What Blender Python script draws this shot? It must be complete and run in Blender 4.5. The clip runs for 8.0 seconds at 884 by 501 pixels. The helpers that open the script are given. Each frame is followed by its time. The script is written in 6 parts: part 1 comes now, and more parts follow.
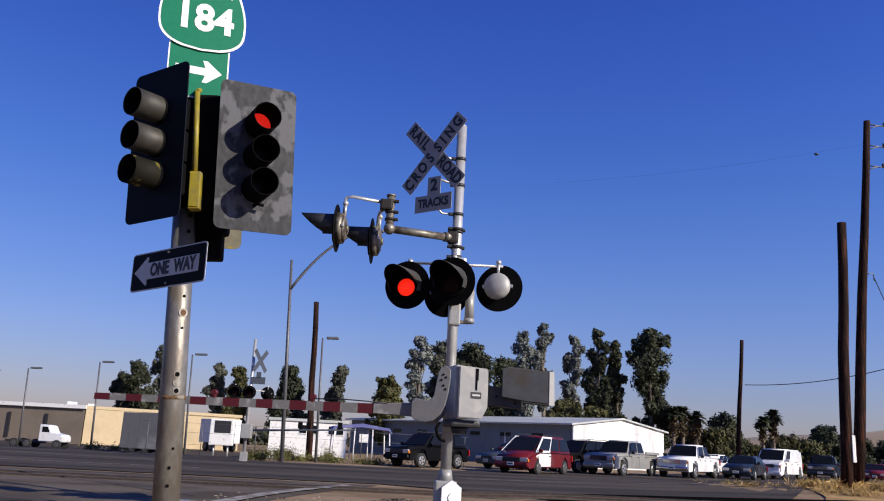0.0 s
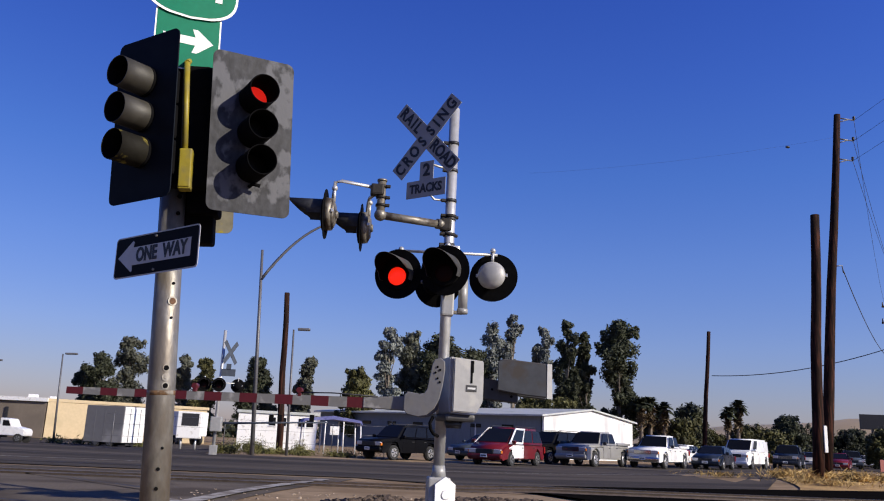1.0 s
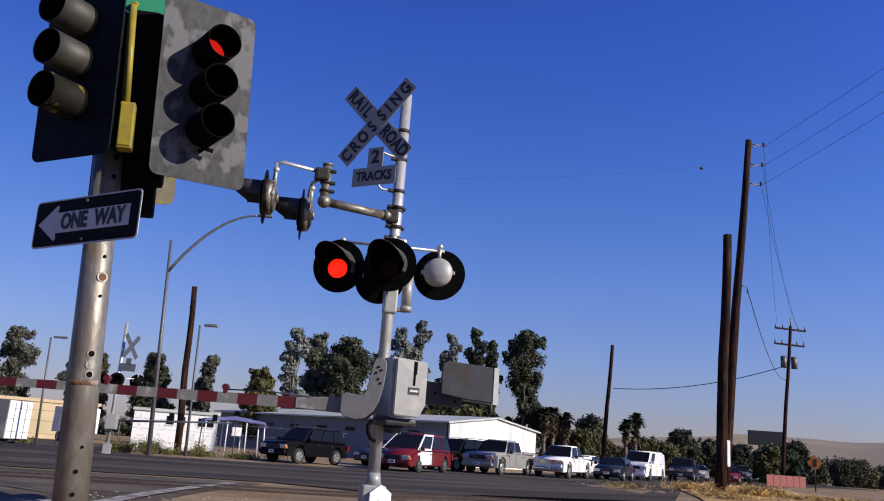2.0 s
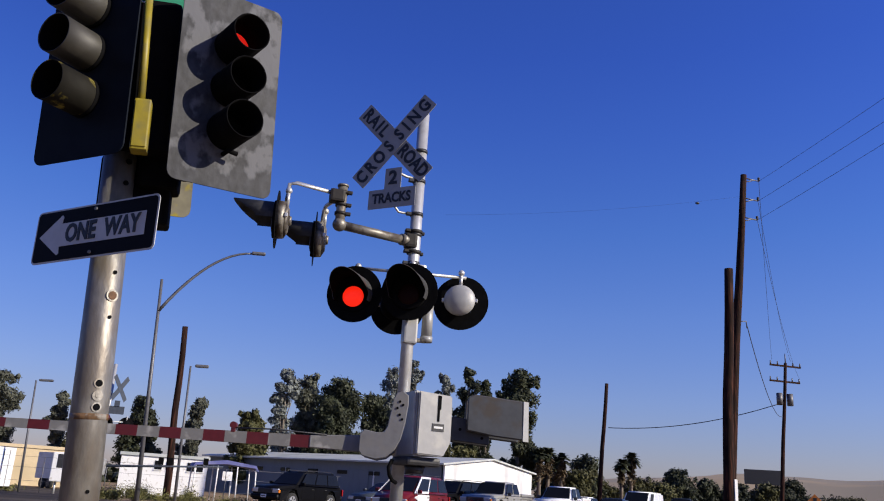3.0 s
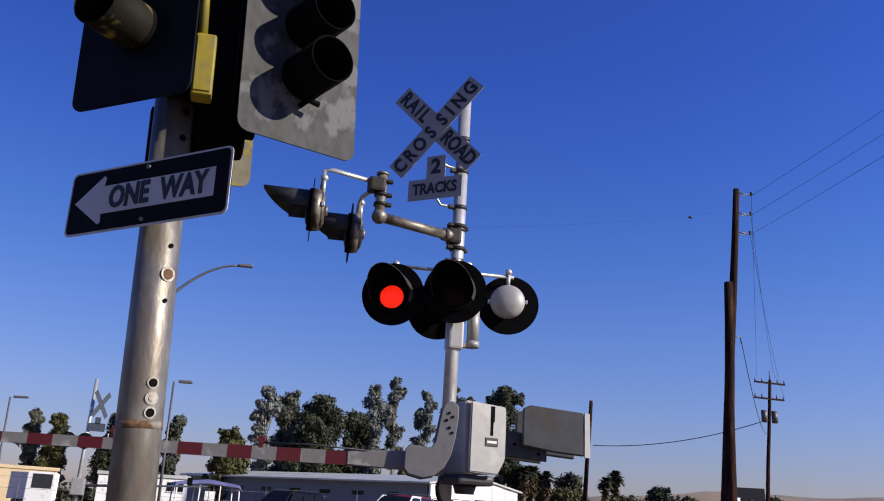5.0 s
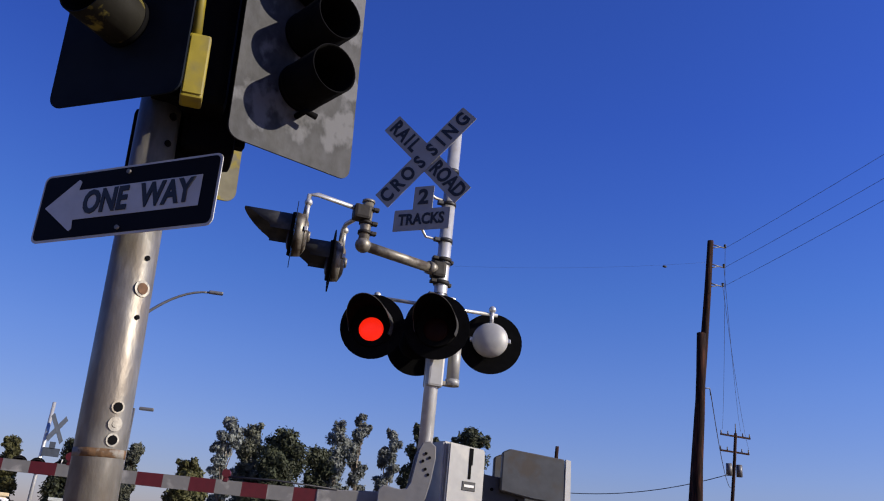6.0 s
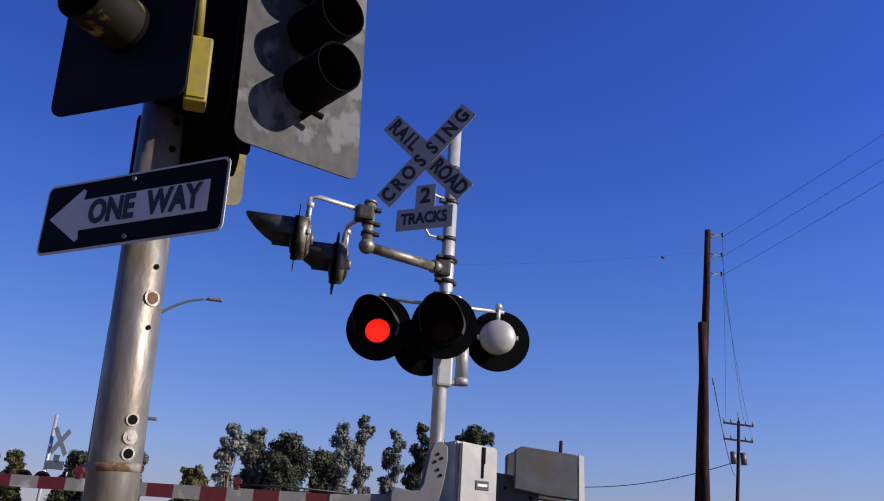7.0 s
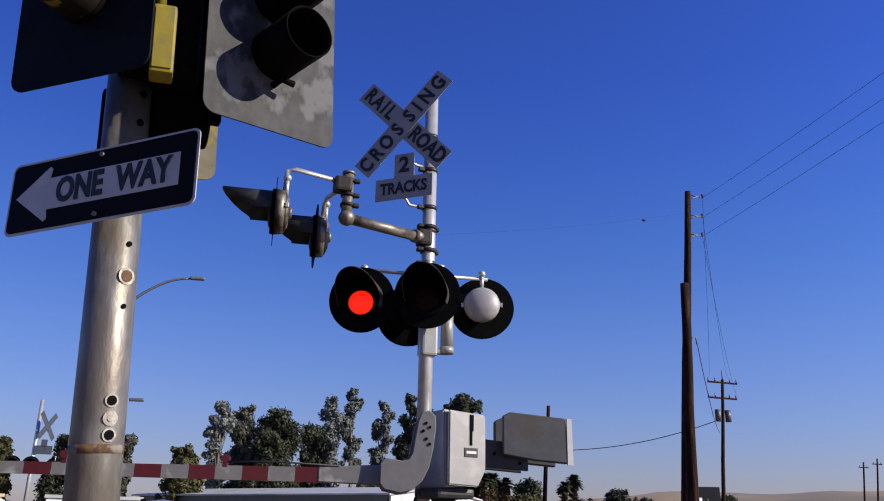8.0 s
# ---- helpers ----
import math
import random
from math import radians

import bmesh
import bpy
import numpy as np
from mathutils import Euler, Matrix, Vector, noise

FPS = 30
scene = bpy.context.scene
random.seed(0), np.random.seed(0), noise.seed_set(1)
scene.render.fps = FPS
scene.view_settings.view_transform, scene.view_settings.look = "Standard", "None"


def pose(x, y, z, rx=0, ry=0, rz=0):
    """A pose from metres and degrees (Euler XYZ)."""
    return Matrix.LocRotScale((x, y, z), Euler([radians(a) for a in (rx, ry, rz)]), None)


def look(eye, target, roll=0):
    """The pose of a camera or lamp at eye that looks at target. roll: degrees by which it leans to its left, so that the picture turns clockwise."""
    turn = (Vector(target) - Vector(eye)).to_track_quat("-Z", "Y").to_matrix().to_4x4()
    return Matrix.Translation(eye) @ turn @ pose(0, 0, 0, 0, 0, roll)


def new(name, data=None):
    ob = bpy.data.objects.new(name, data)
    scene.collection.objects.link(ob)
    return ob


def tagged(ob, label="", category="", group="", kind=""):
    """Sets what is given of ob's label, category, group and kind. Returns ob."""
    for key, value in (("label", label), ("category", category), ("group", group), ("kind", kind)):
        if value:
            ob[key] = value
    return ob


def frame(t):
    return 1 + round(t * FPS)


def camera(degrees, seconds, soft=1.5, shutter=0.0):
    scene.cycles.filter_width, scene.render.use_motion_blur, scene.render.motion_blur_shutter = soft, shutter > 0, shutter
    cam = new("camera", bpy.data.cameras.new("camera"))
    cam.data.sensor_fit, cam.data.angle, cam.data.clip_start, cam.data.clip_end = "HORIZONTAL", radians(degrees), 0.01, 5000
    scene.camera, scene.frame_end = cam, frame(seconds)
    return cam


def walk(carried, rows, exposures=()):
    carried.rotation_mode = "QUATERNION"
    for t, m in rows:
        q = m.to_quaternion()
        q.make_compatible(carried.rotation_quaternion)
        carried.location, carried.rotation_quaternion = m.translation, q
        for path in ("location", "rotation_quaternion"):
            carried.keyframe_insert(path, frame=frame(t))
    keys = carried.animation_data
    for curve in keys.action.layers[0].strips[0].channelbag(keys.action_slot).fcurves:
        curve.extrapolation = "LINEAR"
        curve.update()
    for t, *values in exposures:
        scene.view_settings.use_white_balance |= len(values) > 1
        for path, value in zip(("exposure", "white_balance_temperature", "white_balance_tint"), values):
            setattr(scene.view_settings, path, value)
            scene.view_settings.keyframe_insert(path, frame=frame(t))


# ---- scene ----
cam = camera(56.8, 8.0, soft=1.1)
PATH = [
    (0, (-0.761, 1.968, 1.088), (-0.587, 3.905, 1.552), 3),
    (0.2, (-0.828, 2.036, 1.113), (-0.616, 3.984, 1.514), 2.2),
    (0.5, (-0.914, 2.141, 1.105), (-0.683, 4.082, 1.529), 4.1),
    (0.7, (-0.980, 2.258, 1.1), (-0.712, 4.186, 1.557), 4.8),
    (1, (-1.012, 2.377, 1.117), (-0.757, 4.310, 1.565), 2.7),
    (1.2, (-1.073, 2.532, 1.131), (-0.791, 4.472, 1.519), 4.2),
    (1.5, (-1.193, 2.717, 1.075), (-0.840, 4.635, 1.517), 5.8),
    (1.7, (-1.277, 2.860, 1.092), (-0.837, 4.745, 1.596), 4.7),
    (2, (-1.310, 2.992, 1.1), (-0.840, 4.877, 1.573), 4.2),
    (2.2, (-1.353, 3.126, 1.069), (-0.916, 5.007, 1.589), 3.8),
    (3.3, (-1.539, 3.730, 1.065), (-1.043, 5.582, 1.636), 3.6),
    (3.5, (-1.569, 3.790, 1.042), (-1.105, 5.654, 1.599), 3.8),
    (4, (-1.652, 4.095, 1.068), (-1.178, 5.957, 1.625), 1.5),
    (4.2, (-1.699, 4.227, 1.102), (-1.222, 6.095, 1.635), 2.2),
    (4.5, (-1.787, 4.338, 1.05), (-1.268, 6.188, 1.607), 3.2),
    (4.7, (-1.867, 4.431, 1.06), (-1.346, 6.272, 1.641), 2.5),
    (5.8, (-1.922, 4.769, 1.058), (-1.346, 6.555, 1.748), 7.8),
    (6, (-1.929, 4.809, 1.083), (-1.351, 6.588, 1.789), 5.7),
    (6.5, (-1.966, 4.876, 1.097), (-1.356, 6.640, 1.815), 4.6),
    (6.8, (-1.977, 4.892, 1.106), (-1.381, 6.668, 1.807), 3.8),
    (7, (-1.975, 4.883, 1.096), (-1.388, 6.661, 1.8), 3.6),
    (7.5, (-1.964, 4.906, 1.099), (-1.366, 6.683, 1.797), 3.2),
    (8, (-1.949, 4.932, 1.1), (-1.311, 6.717, 1.738), 1.1),
]
walk(cam, [(t, look(eye, target, roll)) for t, eye, target, roll in PATH], [(0.0, 0.30), (8.0, 0.30)])

# ---- world, sun ----
SUN_EL, SUN_AZ = 27.0, 128.0   # degrees above the horizon; clockwise from +y
world = bpy.data.worlds.new("sky")
scene.world = world
world.use_nodes = True
wn = world.node_tree
wn.nodes.clear()
sky = wn.nodes.new("ShaderNodeTexSky")
sky.sky_type = 'NISHITA'
sky.sun_disc = False
sky.sun_elevation, sky.sun_rotation = radians(SUN_EL), radians(SUN_AZ)
sky.altitude, sky.air_density, sky.dust_density, sky.ozone_density = 100, 1.0, 0.5, 2.0
bg = wn.nodes.new("ShaderNodeBackground")
wo = wn.nodes.new("ShaderNodeOutputWorld")
tint = wn.nodes.new("ShaderNodeMix")
tint.data_type, tint.blend_type = 'RGBA', 'MULTIPLY'
tint.inputs[0].default_value = 1.0
haze_co = wn.nodes.new("ShaderNodeTexCoord")
haze_z = wn.nodes.new("ShaderNodeSeparateXYZ")
haze = wn.nodes.new("ShaderNodeValToRGB")   # clear blue above, paler towards the horizon
haze.color_ramp.elements[0].position, haze.color_ramp.elements[0].color = 0.0, (0.66, 0.58, 0.80, 1)
haze.color_ramp.elements[1].position, haze.color_ramp.elements[1].color = 0.50, (0.325, 0.555, 1.56, 1)
for at_, tone in ((0.05, (0.68, 0.63, 0.92, 1)), (0.115, (0.67, 0.70, 1.13, 1)), (0.21, (0.585, 0.72, 1.30, 1)), (0.31, (0.45, 0.685, 1.42, 1)), (0.415, (0.37, 0.605, 1.52, 1))):
    haze.color_ramp.elements.new(at_).color = tone
wn.links.new(haze_co.outputs["Generated"], haze_z.inputs[0])
wn.links.new(haze_z.outputs[2], haze.inputs[0])
wn.links.new(haze.outputs[0], tint.inputs[7])
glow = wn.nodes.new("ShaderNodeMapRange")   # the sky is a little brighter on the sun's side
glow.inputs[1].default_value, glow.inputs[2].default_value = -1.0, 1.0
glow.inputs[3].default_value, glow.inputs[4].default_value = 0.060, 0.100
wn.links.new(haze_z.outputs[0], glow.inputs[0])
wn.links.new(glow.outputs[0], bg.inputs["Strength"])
wn.links.new(sky.outputs[0], tint.inputs[6])
wn.links.new(tint.outputs[2], bg.inputs[0])
wn.links.new(bg.outputs[0], wo.inputs[0])
sun = new("sun", bpy.data.lights.new("sun", "SUN"))
sun.data.energy, sun.data.angle, sun.data.color = 5.0, radians(0.53), (1.0, 0.90, 0.74)
sd = Vector((math.sin(radians(SUN_AZ)) * math.cos(radians(SUN_EL)), math.cos(radians(SUN_AZ)) * math.cos(radians(SUN_EL)), math.sin(radians(SUN_EL))))
sun.matrix_world = look(sd * 60, (0, 0, 0))

# ---- materials ----
MATS = {}


def mat(name, base, rough=0.6, metal=0.0, vary=0.18, scale=6.0, bump=0.12, patch=None, amount=0.35, patch_scale=2.5, emit=0.0, coat=0.0, stretch=(1, 1, 1), isle=0.0, spec=0.5, flake=0.0):
    """Paint, metal, wood or earth: a base colour with fine grain, broad stains in a second colour, and fine relief."""
    if name in MATS:
        return MATS[name]
    m = bpy.data.materials.new(name)
    m.use_nodes = True
    nt = m.node_tree
    b = nt.nodes["Principled BSDF"]
    L = nt.links.new
    co = nt.nodes.new("ShaderNodeTexCoord")
    mp = nt.nodes.new("ShaderNodeMapping")
    mp.inputs["Scale"].default_value = stretch
    L(co.outputs["Object"], mp.inputs["Vector"])
    n1 = nt.nodes.new("ShaderNodeTexNoise")
    n1.inputs["Scale"].default_value, n1.inputs["Detail"].default_value = scale, 5
    n2 = nt.nodes.new("ShaderNodeTexNoise")
    n2.inputs["Scale"].default_value, n2.inputs["Detail"].default_value = patch_scale, 6
    L(mp.outputs[0], n1.inputs["Vector"])
    L(mp.outputs[0], n2.inputs["Vector"])
    r1 = nt.nodes.new("ShaderNodeMapRange")
    r1.inputs[1].default_value, r1.inputs[2].default_value = 0.3, 0.7
    r1.inputs[3].default_value, r1.inputs[4].default_value = 1 - vary, 1 + vary
    L(n1.outputs[0], r1.inputs[0])
    mul = nt.nodes.new("ShaderNodeVectorMath")
    mul.operation = 'SCALE'
    mul.inputs[0].default_value = base
    L(r1.outputs[0], mul.inputs["Scale"])
    out = mul.outputs[0]
    if isle:
        info = nt.nodes.new("ShaderNodeObjectInfo")
        ge = nt.nodes.new("ShaderNodeNewGeometry")
        add = nt.nodes.new("ShaderNodeMath")
        L(info.outputs["Random"], add.inputs[0])
        L(ge.outputs["Random Per Island"], add.inputs[1])
        r3 = nt.nodes.new("ShaderNodeMapRange")
        r3.inputs[1].default_value, r3.inputs[2].default_value = 0.0, 2.0
        r3.inputs[3].default_value, r3.inputs[4].default_value = 1 - isle, 1 + isle
        L(add.outputs[0], r3.inputs[0])
        mu2 = nt.nodes.new("ShaderNodeVectorMath")
        mu2.operation = 'SCALE'
        L(out, mu2.inputs[0])
        L(r3.outputs[0], mu2.inputs["Scale"])
        out = mu2.outputs[0]
    if patch:
        r2 = nt.nodes.new("ShaderNodeMapRange")
        r2.inputs[1].default_value, r2.inputs[2].default_value = 0.62 - amount * 0.4 + flake * 0.035, 0.72 - amount * 0.3 - flake * 0.035
        L(n2.outputs[0], r2.inputs[0])
        mix = nt.nodes.new("ShaderNodeMix")
        mix.data_type = 'RGBA'
        L(r2.outputs[0], mix.inputs[0])
        L(out, mix.inputs[6])
        mix.inputs[7].default_value = (*patch, 1)
        out = mix.outputs[2]
    L(out, b.inputs["Base Color"])
    rr = nt.nodes.new("ShaderNodeMapRange")
    rr.inputs[3].default_value, rr.inputs[4].default_value = max(0.02, rough - 0.12), min(1, rough + 0.12)
    L(n2.outputs[0], rr.inputs[0])
    L(rr.outputs[0], b.inputs["Roughness"])
    b.inputs["Metallic"].default_value = metal
    b.inputs["Specular IOR Level"].default_value = spec
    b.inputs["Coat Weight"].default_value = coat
    if bump:
        bp = nt.nodes.new("ShaderNodeBump")
        bp.inputs["Strength"].default_value, bp.inputs["Distance"].default_value = bump, 0.02
        L(n1.outputs[0], bp.inputs["Height"])
        L(bp.outputs[0], b.inputs["Normal"])
    if emit:
        b.inputs["Emission Color"].default_value = (*base, 1)
        b.inputs["Emission Strength"].default_value = emit
    MATS[name] = m
    return m


GALV = mat("galvanised steel", (0.228, 0.217, 0.194), 0.45, 0.55, 0.22, 26, 0.2, (0.175, 0.152, 0.125), 0.4, 7.0, stretch=(1, 1, 0.45))
ALU = mat("aluminium paint", (0.496, 0.496, 0.487), 0.40, 0.5, 0.1, 14, 0.06, (0.385, 0.368, 0.342), 0.15, 4)
ALU_DULL = mat("weathered aluminium casting", (0.204, 0.187, 0.157), 0.5, 0.5, 0.2, 12, 0.15, (0.085, 0.068, 0.051), 0.3, 9)
WHITE = mat("white painted steel", (0.75, 0.75, 0.74), 0.45, 0.0, 0.06, 20, 0.05, (0.5, 0.48, 0.44), 0.12, 5)
BLACK = mat("black painted steel", (0.004, 0.004, 0.0045), 0.8, 0.0, 0.3, 15, 0.05, spec=0.05)
BLACK_IN = mat("flat black lining", (0.003, 0.003, 0.003), 0.9, 0.0, 0.2, 15, 0.02, spec=0.04)
NAVY = mat("faded dark backplate", (0.0049, 0.007, 0.0112), 0.6, 0.0, 0.25, 10, 0.05, (0.0077, 0.0105, 0.0154), 0.3, 3, spec=0.08)
PLATE = mat("peeling grey backplate", (0.031, 0.032, 0.037), 0.55, 0.1, 0.35, 26, 0.1, (0.088, 0.09, 0.1), 0.31, 6.5, spec=0.12, flake=0.9, stretch=(1, 1, 0.7))
PLATE_Y = mat("peeling yellow backplate", (0.162, 0.153, 0.119), 0.7, 0.1, 0.2, 12, 0.1, (0.255, 0.212, 0.0425), 0.25, 9, spec=0.15, flake=1.0)
VISOR = mat("faded olive visor", (0.0287, 0.0261, 0.0197), 0.6, 0.0, 0.25, 14, 0.1, (0.0204, 0.0179, 0.0127), 0.4, 8)
YELLOW = mat("signal yellow paint", (0.254, 0.203, 0.0152), 0.5, 0.0, 0.15, 14, 0.06, (0.183, 0.152, 0.0405), 0.3, 8)
GREEN = mat("green sign sheeting", (0.001, 0.15, 0.08), 0.55, 0.0, 0.06, 20, 0.02, spec=0.15)
VISOR_Y = mat("visor with worn yellow paint", (0.012, 0.011, 0.008), 0.7, 0.0, 0.25, 14, 0.1, (0.17, 0.14, 0.03), 0.24, 9, spec=0.1, flake=0.8)
SIGNWHITE = mat("white sign sheeting", (0.78, 0.78, 0.76), 0.4, 0.0, 0.05, 20, 0.02)
SIGNGREY = mat("weathered white sign sheeting", (0.459, 0.467, 0.476), 0.5, 0.0, 0.07, 20, 0.03, (0.41, 0.41, 0.41), 0.3, 5)
BLADE = mat("old grey-white sign sheeting", (0.286, 0.294, 0.298), 0.6, 0.0, 0.08, 20, 0.03, (0.277, 0.277, 0.277), 0.3, 5, spec=0.2)
INK = mat("black sign lettering", (0.012, 0.012, 0.014), 0.5, 0.0, 0.1, 20, 0.0)
SIGNBLACK = mat("black sign sheeting", (0.006, 0.006, 0.008), 0.5, 0.0, 0.1, 20, 0.0, spec=0.06)
RED_LIT = mat("lit red lens", (1.0, 0.02, 0.006), 0.3, 0.0, 0.5, 60, 0.0, emit=0.7)
RED_DIM = mat("dim red signal lens", (0.85, 0.02, 0.012), 0.35, 0.0, 0.5, 45, 0.0, emit=0.55)
RED_OFF = mat("unlit red lens", (0.012, 0.002, 0.002), 0.5, 0.0, 0.1, 60, 0.0, spec=0.1)
LENS_OFF = mat("unlit dark lens", (0.008, 0.008, 0.007), 0.5, 0.0, 0.1, 60, 0.0, spec=0.1)
# red and white of the arm are darkened to stand for its shade
ARM_RED = mat("red gate sheeting in shade tone", (0.08, 0.007, 0.010), 0.45, 0.0, 0.12, 20, 0.02)
ARM_WHITE = mat("white gate sheeting in shade tone", (0.159, 0.156, 0.151), 0.5, 0.0, 0.08, 20, 0.02, (0.326, 0.318, 0.303), 0.2, 6)
CAB = mat("light grey cabinet paint", (0.288, 0.288, 0.284), 0.45, 0.15, 0.06, 18, 0.04, (0.36, 0.353, 0.331), 0.12, 4)
# bracket paint made darker in place of the shade on its face
BRACKET = mat("weathered shade-toned bracket paint", (0.15, 0.15, 0.155), 0.55, 0.15, 0.1, 18, 0.06, (0.16, 0.155, 0.15), 0.25, 6)
WEIGHT = mat("grey steel weight", (0.07, 0.074, 0.078), 0.55, 0.2, 0.15, 12, 0.08, (0.07, 0.06, 0.05), 0.3, 5)
DARKGREY = mat("dark grey steel", (0.032, 0.032, 0.035), 0.5, 0.3, 0.2, 12, 0.08)
CONCRETE = mat("weathered concrete", (0.32, 0.304, 0.272), 0.85, 0.0, 0.15, 9, 0.2, (0.208, 0.192, 0.16), 0.3, 2)
BOLT = mat("rusty bolt", (0.10, 0.05, 0.025), 0.7, 0.4, 0.3, 40, 0.1)
WOODPOLE = mat("creosoted pole wood", (0.017, 0.009, 0.007), 0.85, 0.0, 0.35, 7, 0.3, (0.065, 0.026, 0.017), 0.3, 2, stretch=(6, 6, 0.5), spec=0.1)
STEELPOLE = mat("grey lamp post steel", (0.112, 0.112, 0.12), 0.5, 0.3, 0.12, 8, 0.05)
CABLE = mat("black cable", (0.02, 0.02, 0.025), 0.6, 0.0, 0.1, 20, 0.0)

# ---- mesh helpers ----


def bbox(bm, c, s, bevel=0.0, m=None):
    """A box of size s at c, with bevelled edges."""
    r = bmesh.ops.create_cube(bm, size=1.0)
    vs = r["verts"]
    for v in vs:
        v.co = Vector((v.co.x * s[0], v.co.y * s[1], v.co.z * s[2]))
    if bevel:
        es = list({e for v in vs for e in v.link_edges})
        g = bmesh.ops.bevel(bm, geom=es, offset=min(bevel, min(s) * 0.45), segments=2, affect='EDGES', profile=0.6)
        vs = list({v for f in g["faces"] for v in f.verts} | {v for v in vs if v.is_valid})
    t = Matrix.Translation(c)
    if m is not None:
        t = t @ m
    bmesh.ops.transform(bm, matrix=t, verts=vs)
    return bm


def rod(bm, a, b, r0, r1=None, seg=16, caps=True):
    """A round, tapering rod from a to b."""
    a, b = Vector(a), Vector(b)
    d = b - a
    r = bmesh.ops.create_cone(bm, cap_ends=caps, segments=seg, radius1=r0, radius2=r0 if r1 is None else r1, depth=d.length)
    m = Matrix.Translation((a + b) / 2) @ d.to_track_quat("Z", "Y").to_matrix().to_4x4()
    bmesh.ops.transform(bm, matrix=m, verts=r["verts"])
    for f in {f for v in r["verts"] for f in v.link_faces}:
        f.smooth = len(f.verts) == 4
    return bm


def bent(bm, pts, r, seg=10, r1=None):
    """A pipe along a line of points, tapering from r to r1."""
    pts = [Vector(p) for p in pts]
    r1 = r if r1 is None else r1
    rows, n = [], len(pts)
    for i, p in enumerate(pts):
        d = (pts[min(i + 1, n - 1)] - pts[max(i - 1, 0)]).normalized()
        side = d.cross(Vector((0.13, 0.31, 0.94)) if abs(d.z) < 0.8 else Vector((0.2, 0.97, 0.1))).normalized()
        up = side.cross(d)
        rr = r + (r1 - r) * i / (n - 1)
        rows.append([bm.verts.new(p + side * rr * math.cos(2 * math.pi * k / seg) + up * rr * math.sin(2 * math.pi * k / seg)) for k in range(seg)])
    fs = [bm.faces.new(rows[0]), bm.faces.new(rows[-1][::-1])]
    for u, v in zip(rows, rows[1:]):
        for k in range(seg):
            f = bm.faces.new((u[k], v[k], v[(k + 1) % seg], u[(k + 1) % seg]))
            f.smooth = True
            fs.append(f)
    bmesh.ops.recalc_face_normals(bm, faces=fs)
    return bm


def ball(bm, c, r, seg=12, sq=(1, 1, 1)):
    g = bmesh.ops.create_uvsphere(bm, u_segments=seg, v_segments=max(6, seg // 2 + 2), radius=r)
    bmesh.ops.transform(bm, matrix=Matrix.Translation(c) @ Matrix.Diagonal((*sq, 1)), verts=g["verts"])
    for f in {f for v in g["verts"] for f in v.link_faces}:
        f.smooth = True
    return bm


def prism(bm, pts, y0, y1, m=None):
    """A polygon of (x, z) points drawn out from y0 to y1."""
    n = len(pts)
    a = [bm.verts.new((x, y0, z)) for x, z in pts]
    b = [bm.verts.new((x, y1, z)) for x, z in pts]
    fs = [bm.faces.new(a), bm.faces.new(b[::-1])]
    for i in range(n):
        fs.append(bm.faces.new((a[i], b[i], b[(i + 1) % n], a[(i + 1) % n])))
    if m is not None:
        bmesh.ops.transform(bm, matrix=m, verts=a + b)
    bmesh.ops.recalc_face_normals(bm, faces=fs)
    return bm


def rounded(w, h, r, n=5, cx=0.0, cz=0.0):
    pts = []
    for sx, sz, a0 in ((1, 1, 0), (-1, 1, 90), (-1, -1, 180), (1, -1, 270)):
        for i in range(n + 1):
            a = radians(a0 + 90 * i / n)
            pts.append((cx + sx * (w / 2 - r) + r * math.cos(a), cz + sz * (h / 2 - r) + r * math.sin(a)))
    return pts


def ring(r, n=28, cx=0.0, cz=0.0):
    return [(cx + r * math.cos(2 * math.pi * i / n), cz + r * math.sin(2 * math.pi * i / n)) for i in range(n)]


def shell(bm, c, r, y0, y1, a0, a1, t=0.006, n=20, cut=0.0):
    """A curved visor round the axis y: from angle a0 to a1 (degrees, 90 is up), from y0 to y1; cut shortens it towards its lower edges."""
    inner, outer = [], []
    for i in range(n + 1):
        a = radians(a0 + (a1 - a0) * i / n)
        k = 1 - cut * (1 - max(0.0, math.sin(a)) ** 0.8)
        for lst, rr in ((outer, r), (inner, r - t)):
            x, z = c[0] + rr * math.cos(a), c[2] + rr * math.sin(a)
            lst.append((bm.verts.new((x, c[1] + y0, z)), bm.verts.new((x, c[1] + y0 + (y1 - y0) * k, z))))
    for i in range(n):
        for q in ((outer[i][0], outer[i + 1][0], outer[i + 1][1], outer[i][1]), (inner[i][0], inner[i][1], inner[i + 1][1], inner[i + 1][0]),
                  (outer[i][1], outer[i + 1][1], inner[i + 1][1], inner[i][1])):
            bm.faces.new(q).smooth = True
    return bm


def part(name, bm, material, parent=None, label=""):
    me = bpy.data.meshes.new(name)
    bm.to_mesh(me)
    bm.free()
    me.materials.append(material)
    ob = new(name, me)
    if parent:
        ob.parent = parent
    if label:
        ob["label"] = label
    return ob


def thing(name, m, label, category, group="", kind=""):
    ob = new(name)
    ob.empty_display_size = 0.2
    ob.matrix_basis = m if isinstance(m, Matrix) else pose(*m)
    return tagged(ob, label, category, group, kind)


